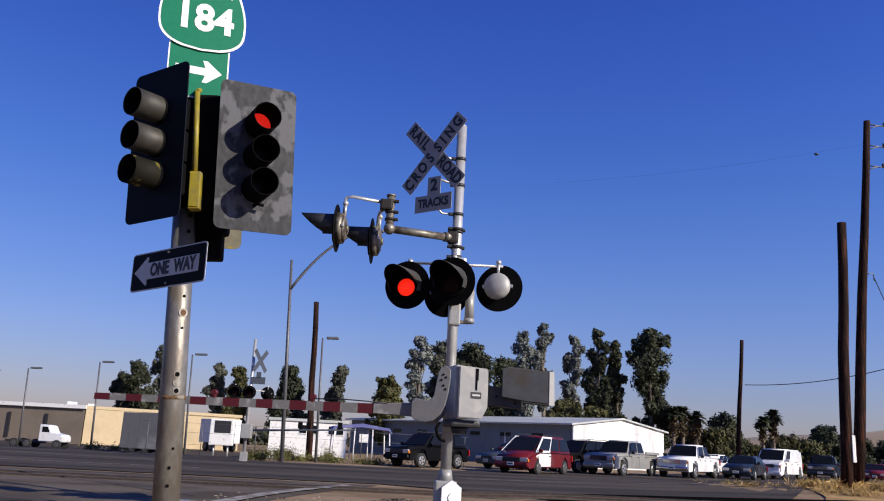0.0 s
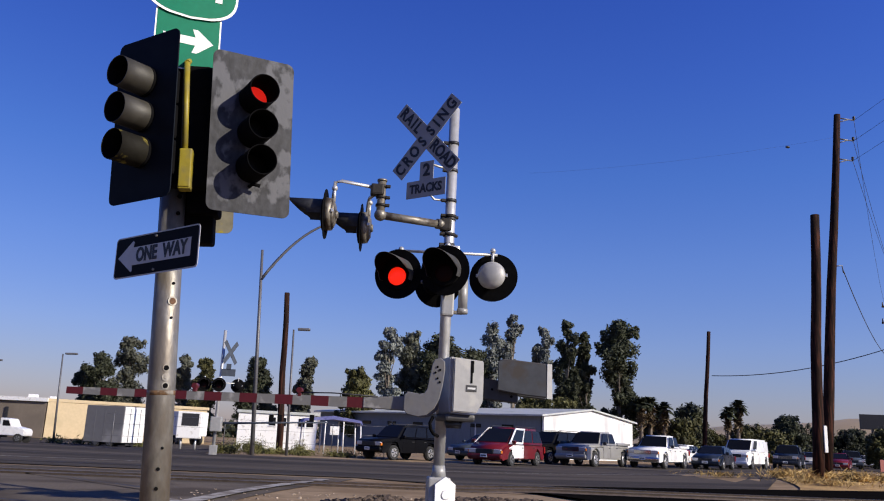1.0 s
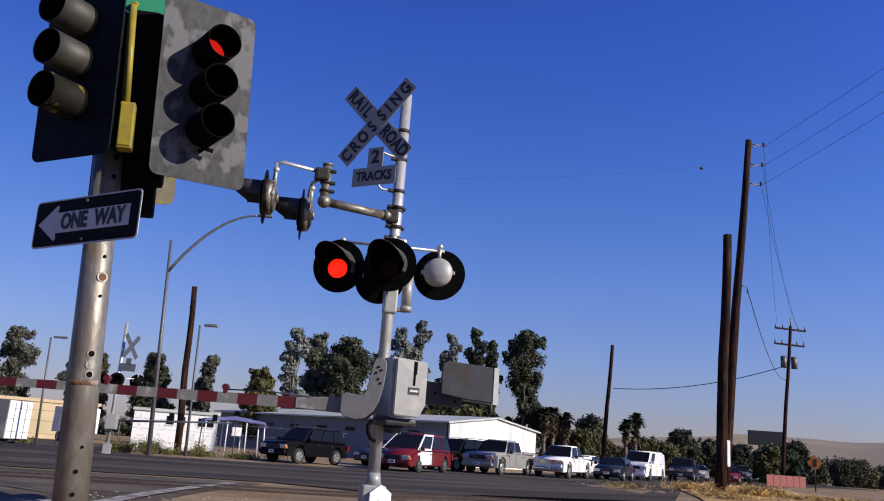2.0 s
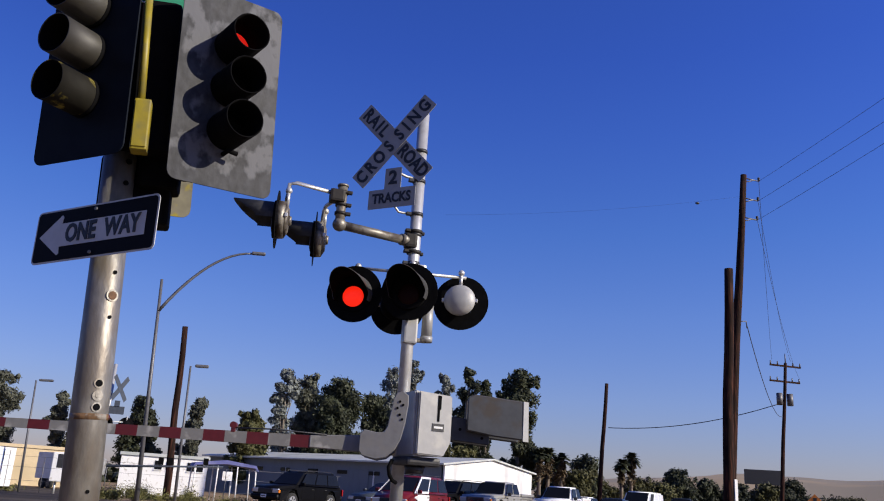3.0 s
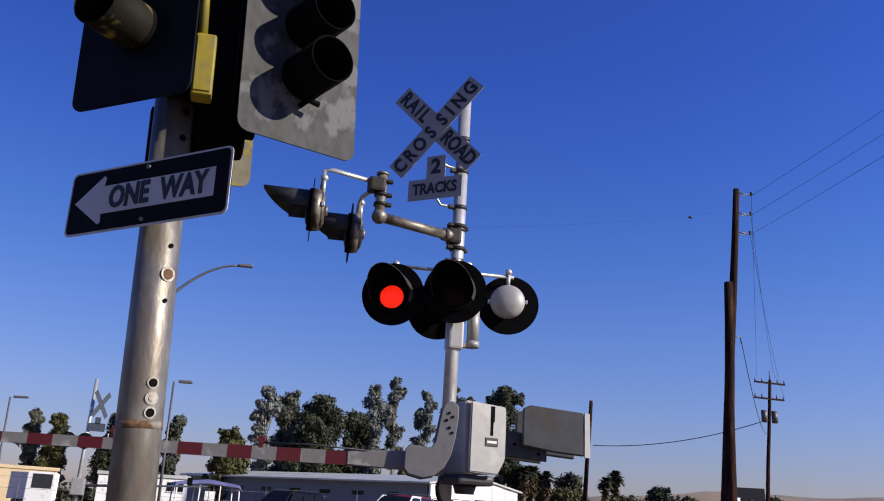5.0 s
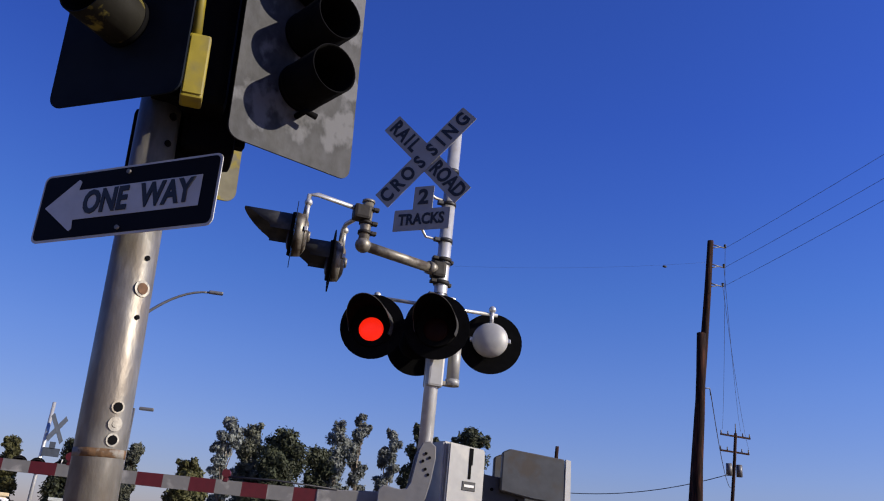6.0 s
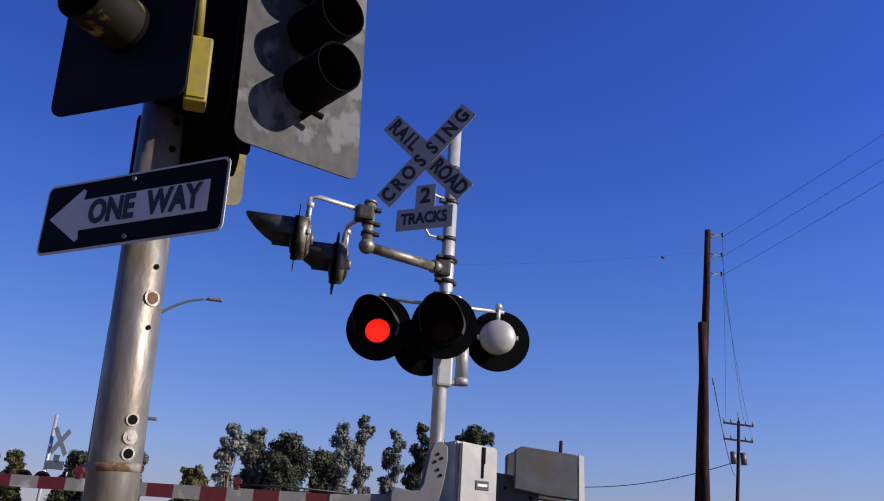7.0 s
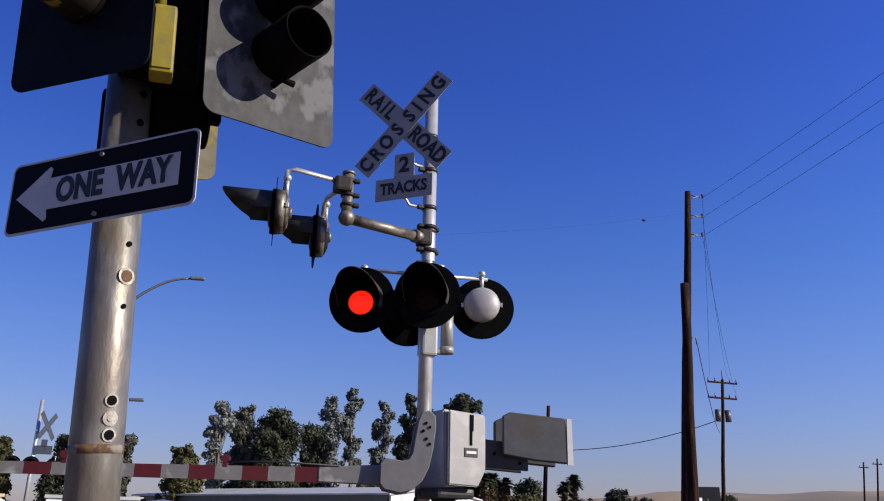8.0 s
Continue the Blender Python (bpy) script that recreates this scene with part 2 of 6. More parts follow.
def letters(name, text, size, material, parent, m, stretch=1.0, thick=0.002, label=""):
    """Raised lettering as a mesh; m places its centre, face towards -y."""
    cu = bpy.data.curves.new(name, "FONT")
    cu.body, cu.size, cu.align_x, cu.align_y, cu.extrude, cu.resolution_u = text, size, 'CENTER', 'CENTER', thick, 3
    cu.offset = size * 0.034
    tmp = bpy.data.objects.new(name, cu)
    scene.collection.objects.link(tmp)
    dg = bpy.context.evaluated_depsgraph_get()
    me = bpy.data.meshes.new_from_object(tmp.evaluated_get(dg))
    bpy.data.objects.remove(tmp)
    me.name = name
    me.transform(m @ pose(0, 0, 0, 90) @ Matrix.Diagonal((stretch, 1, 1, 1)))
    me.materials.clear()
    me.materials.append(material)
    ob = new(name, me)
    ob.parent = parent
    if label:
        ob["label"] = label
    return ob


BM = bmesh.new

# ---- ground ----


def gz(x, y):
    """Height of the ground: flat, with a low hump along the railway and a slight fall towards the warehouse yard."""
    fall = min(1, max(0, (y - 44) / 13)) * min(1, max(0, (-2.5 - x) / 6))
    return -0.42 * fall + 0.02 + 0.10 * math.exp(-((y + 0.2 * x - 16) / 5.0) ** 2) + 0.30 * math.exp(-((x - 17.5) / 6.5) ** 2 - ((y - 31) / 5.5) ** 2)


def grid_sheet(name, xs, ys, material, lift=0.0, keep=None, rough=0.0):
    vs, fs, idx = [], [], {}
    for j, y in enumerate(ys):
        for i, x in enumerate(xs):
            idx[i, j] = len(vs)
            vs.append((x, y, gz(x, y) + lift + rough * (noise.noise((x * 0.9, y * 0.9, 3.1)) + 0.5 * noise.noise((x * 2.7, y * 2.7, 7)))))
    for j in range(len(ys) - 1):
        for i in range(len(xs) - 1):
            if keep is None or keep((xs[i] + xs[i + 1]) / 2, (ys[j] + ys[j + 1]) / 2):
                fs.append((idx[i, j], idx[i + 1, j], idx[i + 1, j + 1], idx[i, j + 1]))
    me = bpy.data.meshes.new(name)
    me.from_pydata(vs, [], fs)
    me.materials.append(material)
    for p in me.polygons:
        p.use_smooth = True
    return new(name, me)


DIRT = mat("dry sandy dirt", (0.266, 0.194, 0.122), 0.95, 0.0, 0.2, 3.0, 0.5, (0.194, 0.137, 0.0828), 0.4, 0.35, spec=0.04)
ASPHALT = mat("grey worn asphalt", (0.123, 0.103, 0.0837), 0.9, 0.0, 0.2, 30, 0.4, (0.0747, 0.062, 0.0508), 0.45, 0.5, spec=0.04)
ASPHALT_D = mat("dark asphalt", (0.048, 0.0419, 0.0376), 0.85, 0.0, 0.15, 30, 0.3, (0.0889, 0.0752, 0.0634), 0.45, 0.25, stretch=(0.2, 1.8, 1), spec=0.04)
LINE = mat("worn white road paint", (0.32, 0.3, 0.276), 0.85, 0.0, 0.14, 25, 0.1, (0.176, 0.156, 0.136), 0.45, 4, spec=0.1)
far = [-2500, -900, -400, -200, -120, -80, -60] + [v * 2.0 for v in range(-24, 45)] + [100, 130, 180, 300, 600, 1200, 2500]
fary = [-300, -80, -30, -10] + [v * 1.0 for v in range(-4, 70)] + [75, 85, 100, 130, 180, 300, 600, 1200, 2500]
ground = tagged(grid_sheet("ground", far, fary, DIRT), "dry sandy dirt ground", "ground", kind="structure")


def strip(name, pts, material, lift, label, category="road", cols=4):
    """A paved strip between two edge lines, given as pairs of (x, y) points."""
    vs, fs = [], []
    for (a, b) in pts:
        for k in range(cols + 1):
            f = k / cols
            x, y = a[0] + (b[0] - a[0]) * f, a[1] + (b[1] - a[1]) * f
            vs.append((x, y, gz(x, y) + lift))
    for i in range(len(pts) - 1):
        for k in range(cols):
            q = i * (cols + 1) + k
            fs.append((q, q + 1, q + cols + 2, q + cols + 1))
    me = bpy.data.meshes.new(name)
    me.from_pydata(vs, [], fs)
    me.materials.append(material)
    return tagged(new(name, me), label, category, kind="structure")


# the road that crosses the railway, running away from the camera, and the wide cross road beyond
RD = Vector((0.232, 0.973, 0))          # its direction
edge = [Vector((-5.35, 2.0, 0)) + RD * s for s in range(-20, 24, 2)]
road_1 = strip("road", [((e.x - 16, e.y), (e.x + 0.1, e.y)) for e in edge], ASPHALT, 0.012, "worn grey asphalt road over the railway crossing")
def near_edge(x):
    for (x0, y0), (x1, y1) in zip(((-95, 23.5), (0, 24.0), (2.8, 21.5), (5, 23.3), (13, 26.0), (20, 41.0), (33, 60)), ((0, 24.0), (2.8, 21.5), (5, 23.3), (13, 26.0), (20, 41.0), (33, 60), (90, 100.0))):
        if x <= x1:
            return y0 + (y1 - y0) * (x - x0) / (x1 - x0)
    return 90.0


road_2 = strip("road", [((x, near_edge(x)), (x, 39.3 if x < 4 else 39.3 + (x - 4) * 1.05)) for x in range(-90, 85, 3)],
               ASPHALT_D, 0.024, "dark asphalt cross road with tyre-worn lanes", cols=12)


SHOULDER = mat("golden straw-strewn dirt", (0.40, 0.265, 0.115), 0.95, 0.0, 0.3, 7.0, 0.5, (0.28, 0.185, 0.09), 0.4, 0.6, spec=0.04)
strip("shoulder", [((x, 20.0 + 0.2 * (x - 13) + 0.5 * math.sin(x * 1.3)), (x, near_edge(x) - 0.35 + 0.3 * math.sin(x * 2.1 + 1))) for x in [13 + 0.5 * i for i in range(44)]],
      SHOULDER, 0.035, "golden dry dirt shoulder strewn with straw", "ground", cols=20)


def painted(name, a, b, w, label):
    a, b = Vector((*a, 0)), Vector((*b, 0))
    n = (b - a).normalized().cross(Vector((0, 0, 1))) * w / 2
    k = max(2, int((b - a).length / 1.0))
    pts = []
    for i in range(k + 1):
        p = a + (b - a) * i / k
        pts.append(((p - n)[:2], (p + n)[:2]))
    return strip(name, pts, LINE, 0.034, label, "road marking", cols=1)


painted("edge_line", (-3.6, 10.6), (-0.9, 22.2), 0.28, "worn white painted edge line on the road")
painted("stop_line", (-3.3, 14.7), (-2.3, 13.5), 0.30, "worn white end of a painted stop line")
painted("edge_line", (-22, 27.6), (-5.5, 28.6), 0.14, "worn white painted lane line on the cross road")
painted("edge_line", (3, 30.2), (30, 38.0), 0.12, "faint white painted lane line on the cross road")

lot = strip("lot", [((-70 + 4 * i, 39.6), (-70 + 4 * i, 78.0)) for i in range(17)], ASPHALT_D, 0.012, "dark paved lot before the warehouse", "lot", cols=8)
SEAM = mat("tar seam", (0.02, 0.019, 0.018), 0.7, 0.0, 0.2, 20, 0.1)


def seam(a, b, w):
    a, b = Vector((*a, 0)), Vector((*b, 0))
    n = (b - a).normalized().cross(Vector((0, 0, 1))) * w / 2
    pts = []
    for i in range(25):
        p = a + (b - a) * i / 24 + n * 1.6 * noise.noise((i * 0.37, a.x, b.y))
        k = 0.5 + 0.7 * abs(noise.noise((i * 0.6, a.y, 2.0)))
        pts.append(((p - n * k)[:2], (p + n * k)[:2]))
    return strip("tar_seam", pts, SEAM, 0.040, "dark tar-filled seam in the asphalt", "road seam", cols=1)


seam((-9.5, 22.6), (-3.2, 15.6), 0.10)
seam((-14.0, 19.0), (-4.3, 13.4), 0.12)
seam((-12.0, 25.5), (2.0, 26.5), 0.14)
seam((-30.0, 31.5), (12.0, 33.5), 0.16)
seam((-4.0, 36.0), (20.0, 44.0), 0.16)

# ---- traffic signal pole ----
RUST = mat("orange rust", (0.13, 0.07, 0.03), 0.85, 0.1, 0.4, 30, 0.3, (0.22, 0.20, 0.17), 0.52, 16, flake=1.0)


def signal_head(parent, m, plate_mat, plate_w, plate_h, visor_mat, lit=None, low_yellow=False, plate_label="", vlen=0.25):
    """One three-lamp head: local origin at the plate's centre, face towards -y."""
    def tp(n, bm, mt, lab=""):
        bmesh.ops.transform(bm, matrix=m, verts=bm.verts)
        return part(n, bm, mt, parent, lab)
    tp("backplate", prism(BM(), rounded(plate_w, plate_h, 0.05), -0.004, 0.004), plate_mat, plate_label)
    for k in range(3):
        z = 0.245 * (1 - k) - 0.0
        bm = BM()
        bbox(bm, (0, 0.09, z), (0.25, 0.17, 0.238), 0.02)
        tp("lamp_housing", bm, BLACK)
        bm = BM()
        rod(bm, (0, -0.006, z), (0, -0.03, z), 0.104, 0.104, 28)
        tp("lens_ring", bm, BLACK)
        on = lit == k
        bm = BM()
        ball(bm, (0, -0.022, z), 0.094, 20, (1, 0.25, 1))
        tp("lens", bm, RED_DIM if on else LENS_OFF, "glowing red lens" if on else "unlit dark lens")
        bm = BM()
        shell(bm, (0, 0, z), 0.102, -0.02, -vlen, -90, 270, 0.004, 32, 0.0)
        vz = tp("visor", bm, VISOR_Y if (low_yellow and k == 2) else visor_mat)
        bm = BM()
        shell(bm, (0, 0, z), 0.0975, -0.02, 0.003 - vlen, -90, 270, 0.002, 32, 0.0)
        bmesh.ops.transform(bm, matrix=m, verts=bm.verts)
        part("lining", bm, BLACK_IN, vz, "flat black visor lining")


pole_x, pole_y = -2.015, 8.070
sig = thing("traffic_signal", pose(pole_x, pole_y, gz(pole_x, pole_y), 1.5, -3.0, -0.5), "slightly leaning galvanised steel pole carrying three traffic signal heads", "traffic signal")
bm = BM()
rod(bm, (0, 0, 0), (0, 0, 3.05), 0.0961, 0.080, 32)
shaft = part("pole", bm, GALV, sig, "scuffed galvanised steel pole with rust spots")
bm = BM()
rod(bm, (0, 0, -0.02), (0, 0, 0.06), 0.2, 0.2, 24)
part("base_flange", bm, GALV, sig)
bm = BM()
rod(bm, (0.09, 0, 3.0), (0.09, 0, 4.45), 0.03, 0.028, 16)
part("sign_post", bm, GALV, sig)
# holes and bolts down the shaft
for z, a, r in ((2.02, 0.62, 0.010), (1.9, 0.62, 0.022), (1.79, 0.6, 0.009), (1.46, 0.45, 0.017), (1.40, 0.45, 0.012), (1.345, 0.45, 0.017), (2.62, 0.7, 0.016), (2.5, 0.65, 0.014), (0.82, 0.3, 0.012), (0.7, 0.25, 0.012), (0.95, 0.5, 0.009)):
    rr = 0.0961 - 0.0053 * z
    d = Vector((math.sin(a), -math.cos(a), 0))
    bm = BM()
    rod(bm, d * (rr - 0.004) + Vector((0, 0, z)), d * (rr + 0.006) + Vector((0, 0, z)), r, r, 10)
    part("bolt", bm, BOLT if r == 0.022 else GALV if z == 1.40 else BLACK, shaft)
for z, a, r in ((1.9, 0.62, 0.032), (1.46, 0.45, 0.024), (1.40, 0.45, 0.026), (1.345, 0.45, 0.024)):
    rr = 0.0961 - 0.0053 * z
    d = Vector((math.sin(a), -math.cos(a), 0))
    bm = BM()
    rod(bm, d * (rr - 0.006) + Vector((0, 0, z)), d * (rr + 0.003) + Vector((0, 0, z)), r, r, 14)
    part("washer", bm, GALV, shaft)
bm = BM()
rod(bm, (0, 0, 1.285), (0, 0, 1.315), 0.0902, 0.0902, 32)
part("rust_band", bm, RUST, shaft, "thin ring of orange rust")
# heads: one towards the right of the road, one towards the left, one to the far side
signal_head(sig, pose(0.526, -0.166, 3.05, 0, 0, 23.8), PLATE, 0.577, 1.13, BLACK, 0, plate_label="grey backplate with peeling black paint", vlen=0.25)
bm = BM()
bent(bm, [(0.0, -0.004, -0.372), (0.0, -0.07, -0.372), (0.05, -0.075, -0.38)], 0.013, 8)
bmesh.ops.transform(bm, matrix=pose(0.526, -0.166, 3.05, 0, 0, 23.8), verts=bm.verts)
part("latch_hook", bm, BLACK, sig)
signal_head(sig, pose(-0.151, -0.329, 3.08, 0, 0, -38), NAVY, 0.58, 1.135, VISOR, None, True, "dark faded backplate", 0.233)
signal_head(sig, pose(0.17, 0.356, 3.06, 0, 0, 190), PLATE_Y, 0.39, 1.19, BLACK, None, plate_label="grey backplate with flaking yellow paint")
for z in (2.78, 3.5):
    for e in ((0.49, 0.01, z), (-0.11, -0.22, z), (0.17, 0.30, z)):
        bm = BM()
        rod(bm, (0.05, 0, z), e, 0.024)
        part("mounting_arm", bm, BLACK, sig)
bm = BM()
bbox(bm, (0.20, 0.08, 3.06), (0.22, 0.2, 1.1), 0.03)
part("terminal_box", bm, BLACK, sig)
bm = BM()
bbox(bm, (0.10, 0.0, 3.11), (0.30, 0.28, 0.88), 0.04)
part("terminal_box", bm, BLACK, sig)
bm = BM()
bbox(bm, (0.085, 0.115, 2.50), (0.37, 0.16, 0.36), 0.02)
part("terminal_box", bm, BLACK, sig)
for z in (2.60, 3.42):
    bm = BM()
    bbox(bm, (0.27, 0.03, z), (0.16, 0.05, 0.045), 0.008, pose(0, 0, 0, 0, 0, 8))
    part("mounting_bar", bm, BLACK, sig)
bm = BM()
rod(bm, (0.095, -0.19, 2.88), (0.075, -0.19, 3.54), 0.02, 0.02, 14)
bent(bm, [(0.075, -0.19, 3.54), (0.075, -0.12, 3.58), (0.075, -0.02, 3.58)], 0.02)
part("conduit", bm, YELLOW, sig, "yellow painted conduit pipe")
bm = BM()
bbox(bm, (0.112, -0.21, 2.765), (0.085, 0.1, 0.28), 0.012)
box_y = part("junction_box", bm, YELLOW, sig, "yellow painted junction box")
bm = BM()
bbox(bm, (0.112, -0.263, 2.765), (0.07, 0.006, 0.25), 0.002)
part("cover", bm, YELLOW, box_y)

ow = thing("one_way_sign", pose(-2.195, 7.873, 2.228, 0, -2.2, -40.5), "black one way sign with white arrow on the signal pole", "road sign")
part("panel", prism(BM(), rounded(0.835, 0.287, 0.028), -0.002, 0.002), SIGNGREY, ow)
part("face", prism(BM(), rounded(0.816, 0.268, 0.022), -0.004, -0.0025), SIGNBLACK, ow)
arrow = [(-0.38, 0.0), (-0.235, 0.108), (-0.222, 0.098), (-0.228, 0.062), (0.345, 0.062), (0.345, -0.062), (-0.228, -0.062), (-0.222, -0.098), (-0.235, -0.108)]
part("arrow", prism(BM(), arrow, -0.006, -0.0045), SIGNGREY, ow, "weathered white arrow")
letters("lettering", "ONE", 0.132, INK, ow, pose(-0.085, -0.008, 0.0), 0.76)
letters("lettering", "WAY", 0.132, INK, ow, pose(0.195, -0.008, 0.0), 0.76)
for z in (0.115, -0.115):
    bm = BM()
    rod(bm, (0.0, -0.012, z), (0.0, 0.02, z), 0.009, 0.009, 8)
    part("bolt", bm, GALV, ow)

sh = thing("route_shield_sign", pose(-2.165, 7.820, 4.24, 0, -2.5, 20), "green state route shield sign on the traffic signal pole", "road sign")


def shield(inset):
    """A spade-like shield outline, narrow at the top and full towards the rounded bottom, drawn in by inset metres."""
    half = []
    for i in range(49):
        f = i / 48
        z = 0.33 - 0.66 * f
        w = 0.19 + 0.135 * math.sin(min(1.0, f / 0.62) * math.pi / 2) ** 0.9
        if f > 0.62:
            w = 0.325 * (1 - ((f - 0.62) / 0.38) ** 3.2) ** 0.45
        half.append((max(0.004, w - inset * (1 if w > 0.05 else 0.2)), z * (0.33 - inset) / 0.33))
    return half + [(-x, z) for x, z in half[::-1]]


part("panel", prism(BM(), shield(0.0), -0.002, 0.002), SIGNWHITE, sh)
part("face", prism(BM(), shield(0.016), -0.004, -0.0025), GREEN, sh)
letters("lettering", "CALIFORNIA", 0.075, SIGNWHITE, sh, pose(0, -0.006, 0.16), 0.95)
letters("lettering", "184", 0.30, SIGNWHITE, sh, pose(0.01, -0.006, -0.07), 0.98)
ap = thing("arrow_sign", pose(-2.155, 7.840, 3.75, 0, -2.5, 20), "green panel with white arrow below the route shield", "road sign")
part("panel", prism(BM(), rounded(0.45, 0.44, 0.03), 0.0, 0.004), SIGNWHITE, ap)
part("face", prism(BM(), rounded(0.428, 0.418, 0.024), -0.002, -0.0005), GREEN, ap)
arrow = [(-0.19, 0.034), (0.06, 0.034), (0.035, 0.10), (0.075, 0.10), (0.20, 0.0), (0.075, -0.10), (0.035, -0.10), (0.06, -0.034), (-0.19, -0.034)]
part("arrow", prism(BM(), [(x * 0.88, z * 0.88) for x, z in arrow], -0.004, -0.0025), SIGNWHITE, ap)
for z in (0.2, -0.19):
    bm = BM()
    rod(bm, (0.0, -0.01, z), (0.0, 0.02, z), 0.012, 0.012, 8)
    part("bolt", bm, GALV, ap)

# ---- railway crossing signal ----
CLAMP = mat("rust-stained dark clamp", (0.016, 0.013, 0.011), 0.65, 0.3, 0.3, 14, 0.2)
HOUSING = mat("pale grey lamp housing", (0.31, 0.31, 0.305), 0.5, 0.15, 0.06, 12, 0.04, (0.38, 0.37, 0.36), 0.2, 6)


HOOD_B = mat("weathered black hood paint", (0.05, 0.05, 0.052), 0.6, 0.0, 0.2, 14, 0.05, (0.065, 0.035, 0.035), 0.25, 6, spec=0.15)
HOOD_D = mat("dull dark hood paint", (0.035, 0.036, 0.038), 0.6, 0.1, 0.25, 14, 0.08, (0.07, 0.07, 0.07), 0.25, 6, spec=0.2)


def flasher(parent, m, lit=False, drum=False, paint=None):
    """A round flashing lamp with a black disc and a hood, facing -y."""
    def tp(n, bm, mt, par, lab=""):
        bmesh.ops.transform(bm, matrix=m, verts=bm.verts)
        return part(n, bm, mt, par, lab)
    disc = tp("disc", prism(BM(), ring(0.275 if drum else 0.288, 44), -0.003, 0.003), BLACK, parent)
    bm = BM()
    if drum:
        shell(bm, (0, 0, 0.0), 0.165, -0.004, -0.42, -10, 190, 0.006, 30, 0.55)
    else:
        shell(bm, (0, 0, 0), 0.19, -0.004, -0.46, -25, 205, 0.005, 36, 0.72)
    hood = tp("hood", bm, HOOD_D if drum else HOOD_B, disc, "dull dark hood" if drum else "weathered black hood")
    if not drum:
        bm = BM()
        shell(bm, (0, 0, 0), 0.184, -0.004, -0.452, -25, 205, 0.002, 36, 0.72)
        tp("lining", bm, BLACK_IN, hood, "flat black hood lining")
    bm = BM()
    rod(bm, (0, -0.004, 0), (0, -0.03, 0), 0.185, 0.178, 32)
    tp("lens_ring", bm, BLACK, disc)
    bm = BM()
    ball(bm, (0, -0.03, -0.03), 0.110, 24, (1, 0.2, 0.95))
    tp("lens", bm, RED_LIT if lit else RED_OFF, disc, "glowing red lens" if lit else "dark red lens")
    bm = BM()
    if drum:
        rod(bm, (0, 0.004, 0), (0, 0.075, 0), 0.185, 0.175, 28)
        rod(bm, (0, 0.075, 0), (0, 0.11, 0), 0.175, 0.11, 28)
        rod(bm, (0, 0.11, 0), (0, 0.135, 0), 0.05, 0.04, 16)
    else:
        ball(bm, (0, 0.1, 0), 0.163, 28, (1, 0.55, 1))
    tp("housing", bm, paint or (ALU_DULL if drum else HOUSING), disc, "weathered drum-shaped lamp housing" if drum else "domed lamp housing")
    bm = BM()
    rod(bm, (0, 0.08, 0.14), (0, 0.08, 0.30), 0.018, 0.018, 12)
    ball(bm, (0, 0.08, 0.30), 0.034)
    tp("hanger", bm, ALU, disc)
    for x in (-0.17, 0.17):
        bm = BM()
        bbox(bm, (x, 0.09, 0.0), (0.03, 0.03, 0.04), 0.006)
        tp("latch", bm, ALU, disc)
    return disc


def crossbuck(parent, m):
    """Two crossed lettered blades, a number panel and a TRACKS panel, facing -y; origin where the blades cross."""
    def tp(n, bm, mt, par=None, lab=""):
        bmesh.ops.transform(bm, matrix=m, verts=bm.verts)
        return part(n, bm, mt, par or parent, lab)
    L, W = 1.14, 0.20
    for name, ang, yy, words in (("blade", -46, 0.0, tuple(zip("RAILROAD", (-0.49, -0.375, -0.28, -0.195, 0.165, 0.275, 0.39, 0.50)))), ("blade", 46, -0.012, tuple(zip("CROSSING", (-0.495, -0.36, -0.22, -0.07, 0.09, 0.20, 0.325, 0.48))))):
        r = pose(0, yy, 0, 0, -ang, 0)
        bm = BM()
        prism(bm, rounded(L, W, 0.008, 2), -0.003, 0.003)
        bmesh.ops.transform(bm, matrix=r, verts=bm.verts)
        blade = tp("blade", bm, BLADE, None, "weathered white lettered blade")
        for ch, off in words:
            letters("letter", ch, 0.195, INK, blade, m @ r @ pose(off, -0.0055, 0.0), 0.80)
    num = tp("number_panel", prism(BM(), rounded(0.19, 0.27, 0.008, 2, 0.02, -0.425), -0.003, 0.003), BLADE)
    letters("lettering", "2", 0.2, INK, num, m @ pose(0.02, -0.0055, -0.40))
    tr = tp("tracks_panel", prism(BM(), rounded(0.54, 0.205, 0.008, 2, 0.02, -0.615), -0.006, -0.0005), BLADE)
    letters("lettering", "TRACKS", 0.145, INK, tr, m @ pose(0.02, -0.0085, -0.615), 0.83)


MX, MY = 0.268, 11.498
xs = thing("crossing_signal", pose(MX, MY, 0.28), "aluminium railway crossing mast with crossbuck and flashing lamps", "crossing signal")
bm = BM()
rod(bm, (0, 0, 0.40), (0, 0, 4.70), 0.062, 0.060, 32)
ball(bm, (0, 0, 4.70), 0.06, 16, (1, 1, 0.35))
mast = part("mast", bm, ALU, xs, "bright aluminium painted mast")
for z in (4.26, 3.92, 3.55, 3.33, 3.02, 2.85):
    bm = BM()
    rod(bm, (0, 0, z - 0.018), (0, 0, z + 0.018), 0.068, 0.068, 24)
    bbox(bm, (-0.08, -0.01, z), (0.07, 0.05, 0.034), 0.006)
    part("clamp", bm, DARKGREY, mast)
